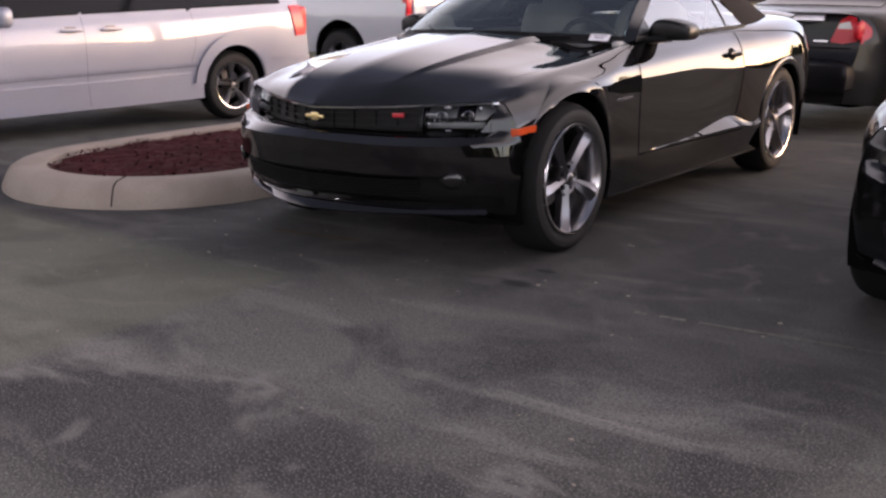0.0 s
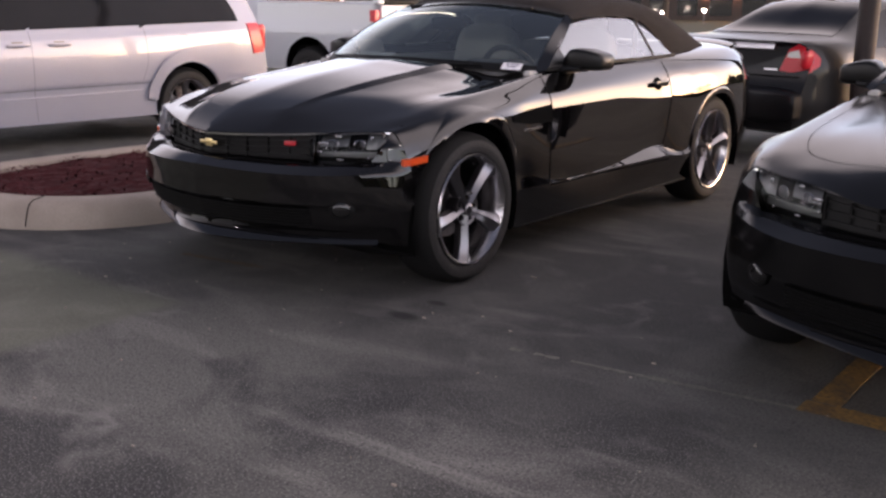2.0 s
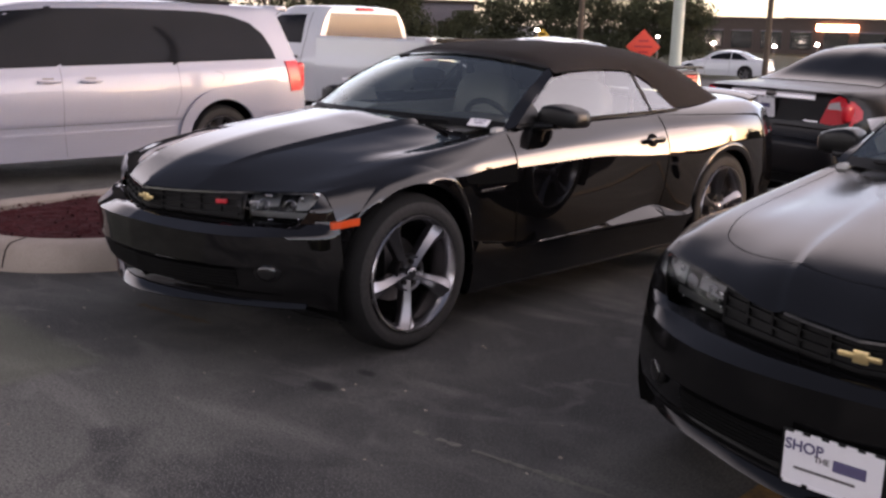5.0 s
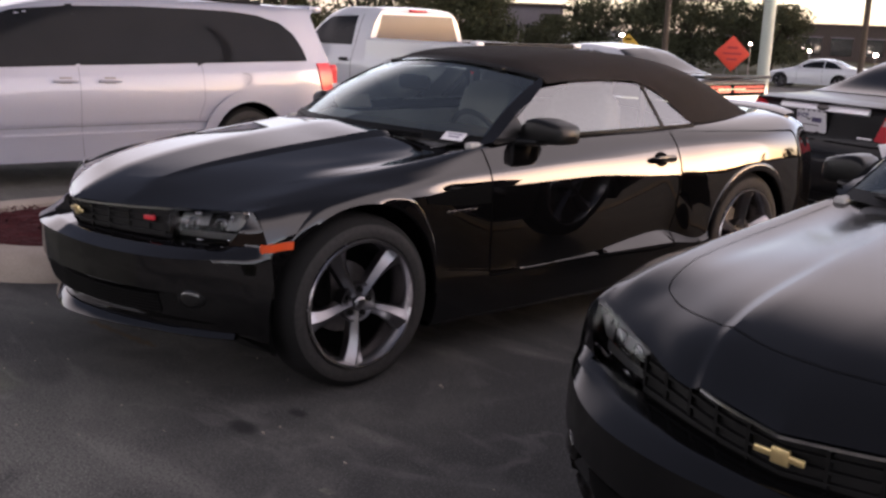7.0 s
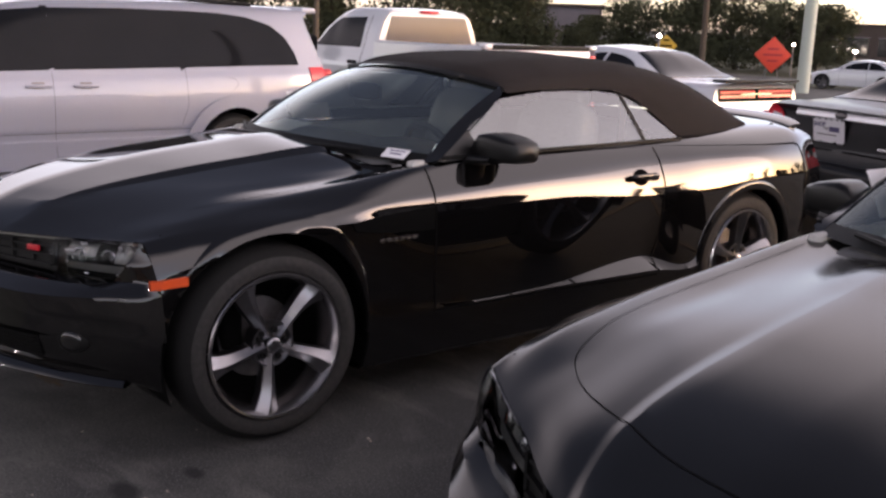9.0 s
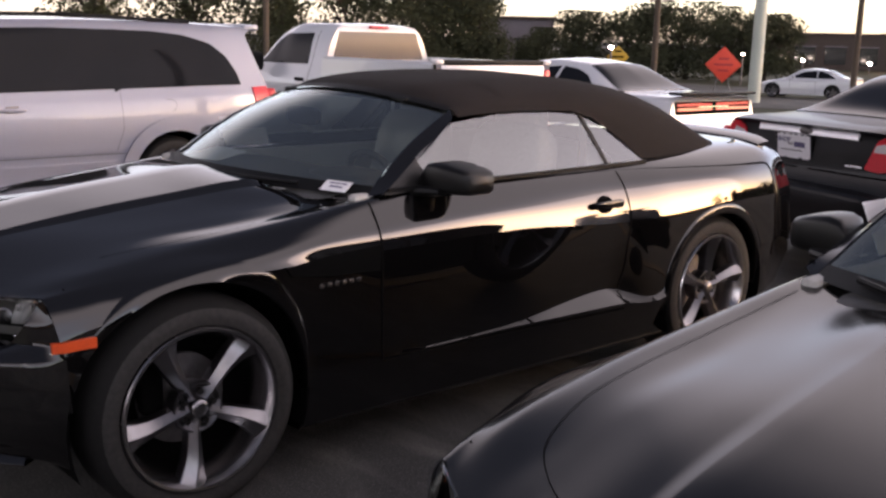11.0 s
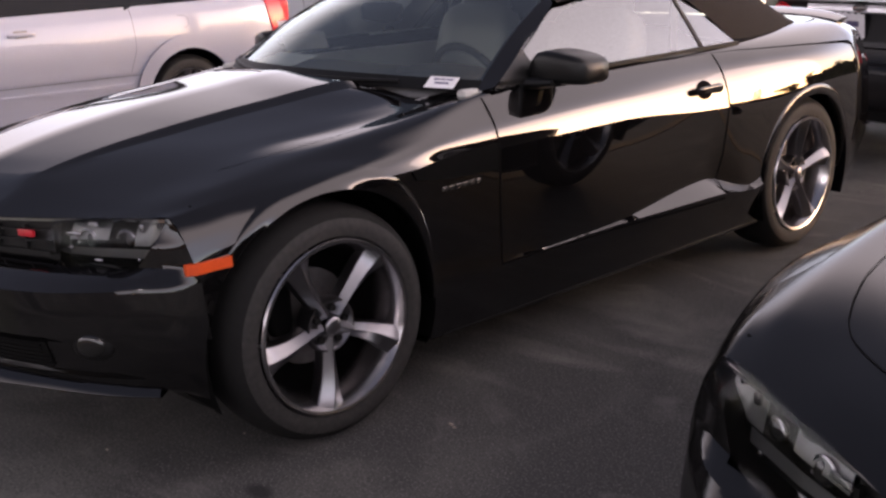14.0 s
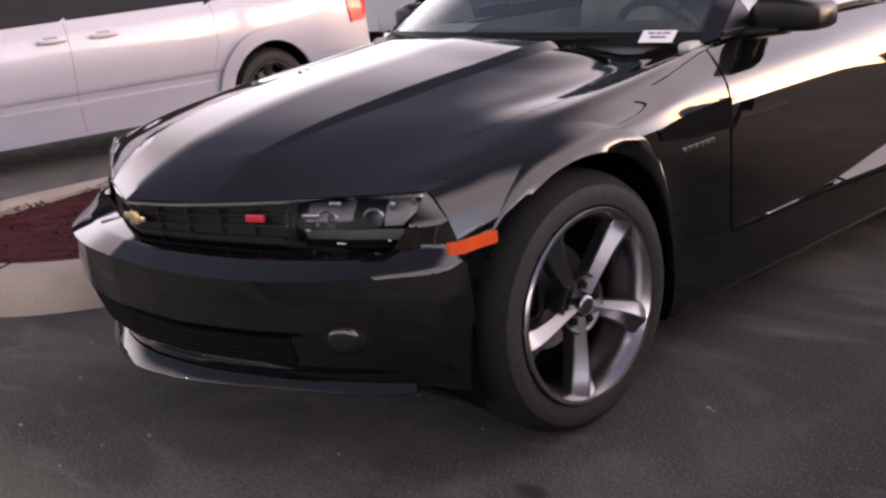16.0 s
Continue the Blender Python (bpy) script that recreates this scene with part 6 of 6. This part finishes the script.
def tree(x, y, h, w, seed, dense=1.0):
    rng = random.Random(seed)
    z0 = ground_z(x, y)
    t = thing("tree", pose(x, y, z0), "dark green leafy tree against the evening sky", "tree", "tree line")
    bm = bmesh.new()
    cyl(bm, (0, 0, -.3), (rng.uniform(-.2, .2), 0, h * .45), .035 * h, .022 * h, 10)
    tips = []
    for i in range(8):
        a, rr, zz = rng.uniform(0, 6.3), rng.uniform(.25, .7) * w, rng.uniform(.5, .9) * h
        cyl(bm, (0, 0, h * rng.uniform(.25, .42)), (rr * math.cos(a), rr * math.sin(a), zz), .014 * h, .005 * h, 6)
        tips.append((rr * math.cos(a), rr * math.sin(a), zz))
    part("trunk", bm, BARK, t)
    tips += [(0, 0, h * .8), (0, 0, h * .6), (w * .3, 0, h * .35), (-w * .3, .1, h * .35)]
    tips += [(rng.uniform(-.8, .8) * w, rng.uniform(-.5, .5) * w, h * rng.uniform(.12, .4)) for _ in range(7)]
    vs, fs = [], []
    for _ in range(int(5600 * dense)):
        c = rng.choice(tips)
        d = Vector((rng.gauss(0, 1), rng.gauss(0, 1), rng.gauss(0, .8))).normalized() * rng.random() ** .55 * w * .40
        p = Vector(c) + d
        p.z = min(max(p.z, h * .03), h)
        s = rng.uniform(.04, .10) * (h / 5) ** .5
        u = Vector((rng.gauss(0, 1), rng.gauss(0, 1), rng.gauss(0, 1))).normalized()
        v = u.orthogonal().normalized()
        b = len(vs)
        vs += [p - u * s - v * s * .6, p + u * s - v * s * .6, p + u * s * 1.1 + v * s * .6, p - u * s * .8 + v * s * .7]
        fs.append((b, b + 1, b + 2, b + 3))
    mesh("crown", vs, fs, LEAF, t, weld=0, smooth=False)


TREES = [(-62, 26, 9.5, 4.5), (-60, 32, 9, 4.5), (-57, 37, 8.5, 4.5), (-56, 42, 8, 4.2), (-54, 46, 7.5, 4.0), (-55, 49, 7, 4), (-52.5, 51, 6.2, 3.6), (-51, 56, 3.6, 2.6),
         (-50, 60.5, 4.9, 3.0), (-47, 62.5, 5.6, 3.4), (-44, 65, 5.8, 3.6), (-41, 66, 5.4, 3.2), (-38.5, 67, 4.9, 2.9),
         (-66, 18, 8, 5), (-68, 8, 8, 5), (-70, -6, 8, 5)]
for i, (x, y, h, w) in enumerate(TREES):
    tree(x, y, h, w, 10 + i, 1.6)
# unseen trees to the right and behind, added for the paint to reflect
rng = random.Random(77)
for i in range(26):
    a = radians(-100 + 170 * i / 25)
    d = rng.uniform(62, 80)
    tree(d * math.cos(a), d * math.sin(a), rng.uniform(4.0, 8.5), rng.uniform(3, 4.5), 60 + i, .8)


def shop(x, y, w, d, h, yaw, wall, label, windows=5, sign=False):
    b = thing("shop_building", pose(x, y, ground_z(x, y), 0, 0, yaw), label, "building", "far buildings")
    part("wall", boxm(0, 0, h / 2 - .5, w, d, h + 1), wall, b)
    part("roof", boxm(0, 0, h + .1, w + .5, d + .5, .25), BRICK, b, "flat brown parapet")
    for i in range(windows):
        u = -w / 2 + w * (i + .5) / windows
        win = part("window", boxm(u, -d / 2 - .03, h * .4, w / windows * .7, .12, h * .5), DARKWIN, b)
        part("window_frame", boxm(u, -d / 2 - .06, h * .4 + h * .27, w / windows * .75, .16, .12), GREYWALL, win)
    if sign:
        part("lit_sign", boxm(0, -d / 2 - .15, h * .78, w * .4, .2, h * .18), SHOPSIGN, b, "glowing orange shop sign")
    return b


shop(-68, 117, 16, 8, 3.6, 32, BEIGE, "low beige shop building with a flat roof", 5)
shop(-60, 121, 14, 8, 4.1, 28, BRICK, "low brown brick shop building", 4)
shop(-51.5, 125.5, 12, 8, 4.2, 24, BRICK, "low brick shop with a lit orange sign", 3, True)
shop(-42, 131, 14, 8, 2.9, 20, BEIGE, "low beige shop building", 4)
shop(-59.5, 61.5, 7, 6, 4.3, 43, GREYWALL, "pale grey two-storey building behind the trees", 2)


def far_lamp(x, y, z, r=.11):
    l = thing("street_light", pose(x, y, ground_z(x, y)), "lit street light across the road", "street light", "street lights")
    part("stem", cylm((0, 0, -.3), (0, 0, z - ground_z(x, y)), .05), STEEL, l)
    part("globe", blobm((0, 0, z - ground_z(x, y)), (r, r, r * .7), 1, 1), LAMP, l, "glowing warm globe")


for x, y, z in ((-27.9, 36.6, 1.25), (-63.8, 95.5, .7), (-56.5, 100.1, .05), (-54.9, 101, .05), (-49, 104.1, -.1), (-45, 106, .2), (-35.9, 60, .9), (-32.6, 62, .6)):
    far_lamp(x, y, z, .10 if x > -40 else .22)

# ---- unseen dark woods, added to close the horizon behind and beside the camera ----
def far_woods():
    rng = random.Random(9)
    vs, fs = [], []
    n, base = 220, math.atan2(.75, -.65)
    for i in range(n + 1):
        a = base + radians(50) + radians(260) * i / n
        r = 118 + 14 * noise.noise((i * .13, 0, 3))
        h = 6.5 + 4.5 * noise.noise((i * .11, 5, 0)) + 2.2 * noise.noise((i * .6, 9, 0)) + rng.uniform(-.5, .5)
        for rr, z in ((r, -2.5), (r - 2.5, h * .35), (r - 1.5, h * .72), (r, h), (r + 3, h * .7), (r + 4, -2.5)):
            vs.append((rr * math.cos(a), rr * math.sin(a), z))
    for i in range(n):
        for j in range(5):
            q = i * 6 + j
            fs.append((q, q + 1, q + 7, q + 6))
    o = mesh("woods", vs, fs, LEAF, sharp=0, smooth=False)
    tagged(o, "dark band of unseen far woods added along the horizon", "woods", kind="stuff")


far_woods()

# ---- behind the camera: lot lamps, and an unseen building added for reflections ----
for x, y in ((7.5, -13.0), (-7.0, -15.0)):
    l = post("lot_lamp", x, y, .09, 6.2, POLE, "tall lot lamp with a glowing head", "lamp post", .07, .5)
    part("lamp_head", boxm(.35, .0, 6.25, .75, .34, .14, bevel=.03), POLE, l)
    part("glow_panel", boxm(.35, .0, 6.17, .34, .16, .03), COOLLAMP, l, "glowing cool white panel")
shop(2, -46, 44, 16, 4.5, 176, BRICK, "long low brown building, unseen, added for the bumper's reflection", 0)
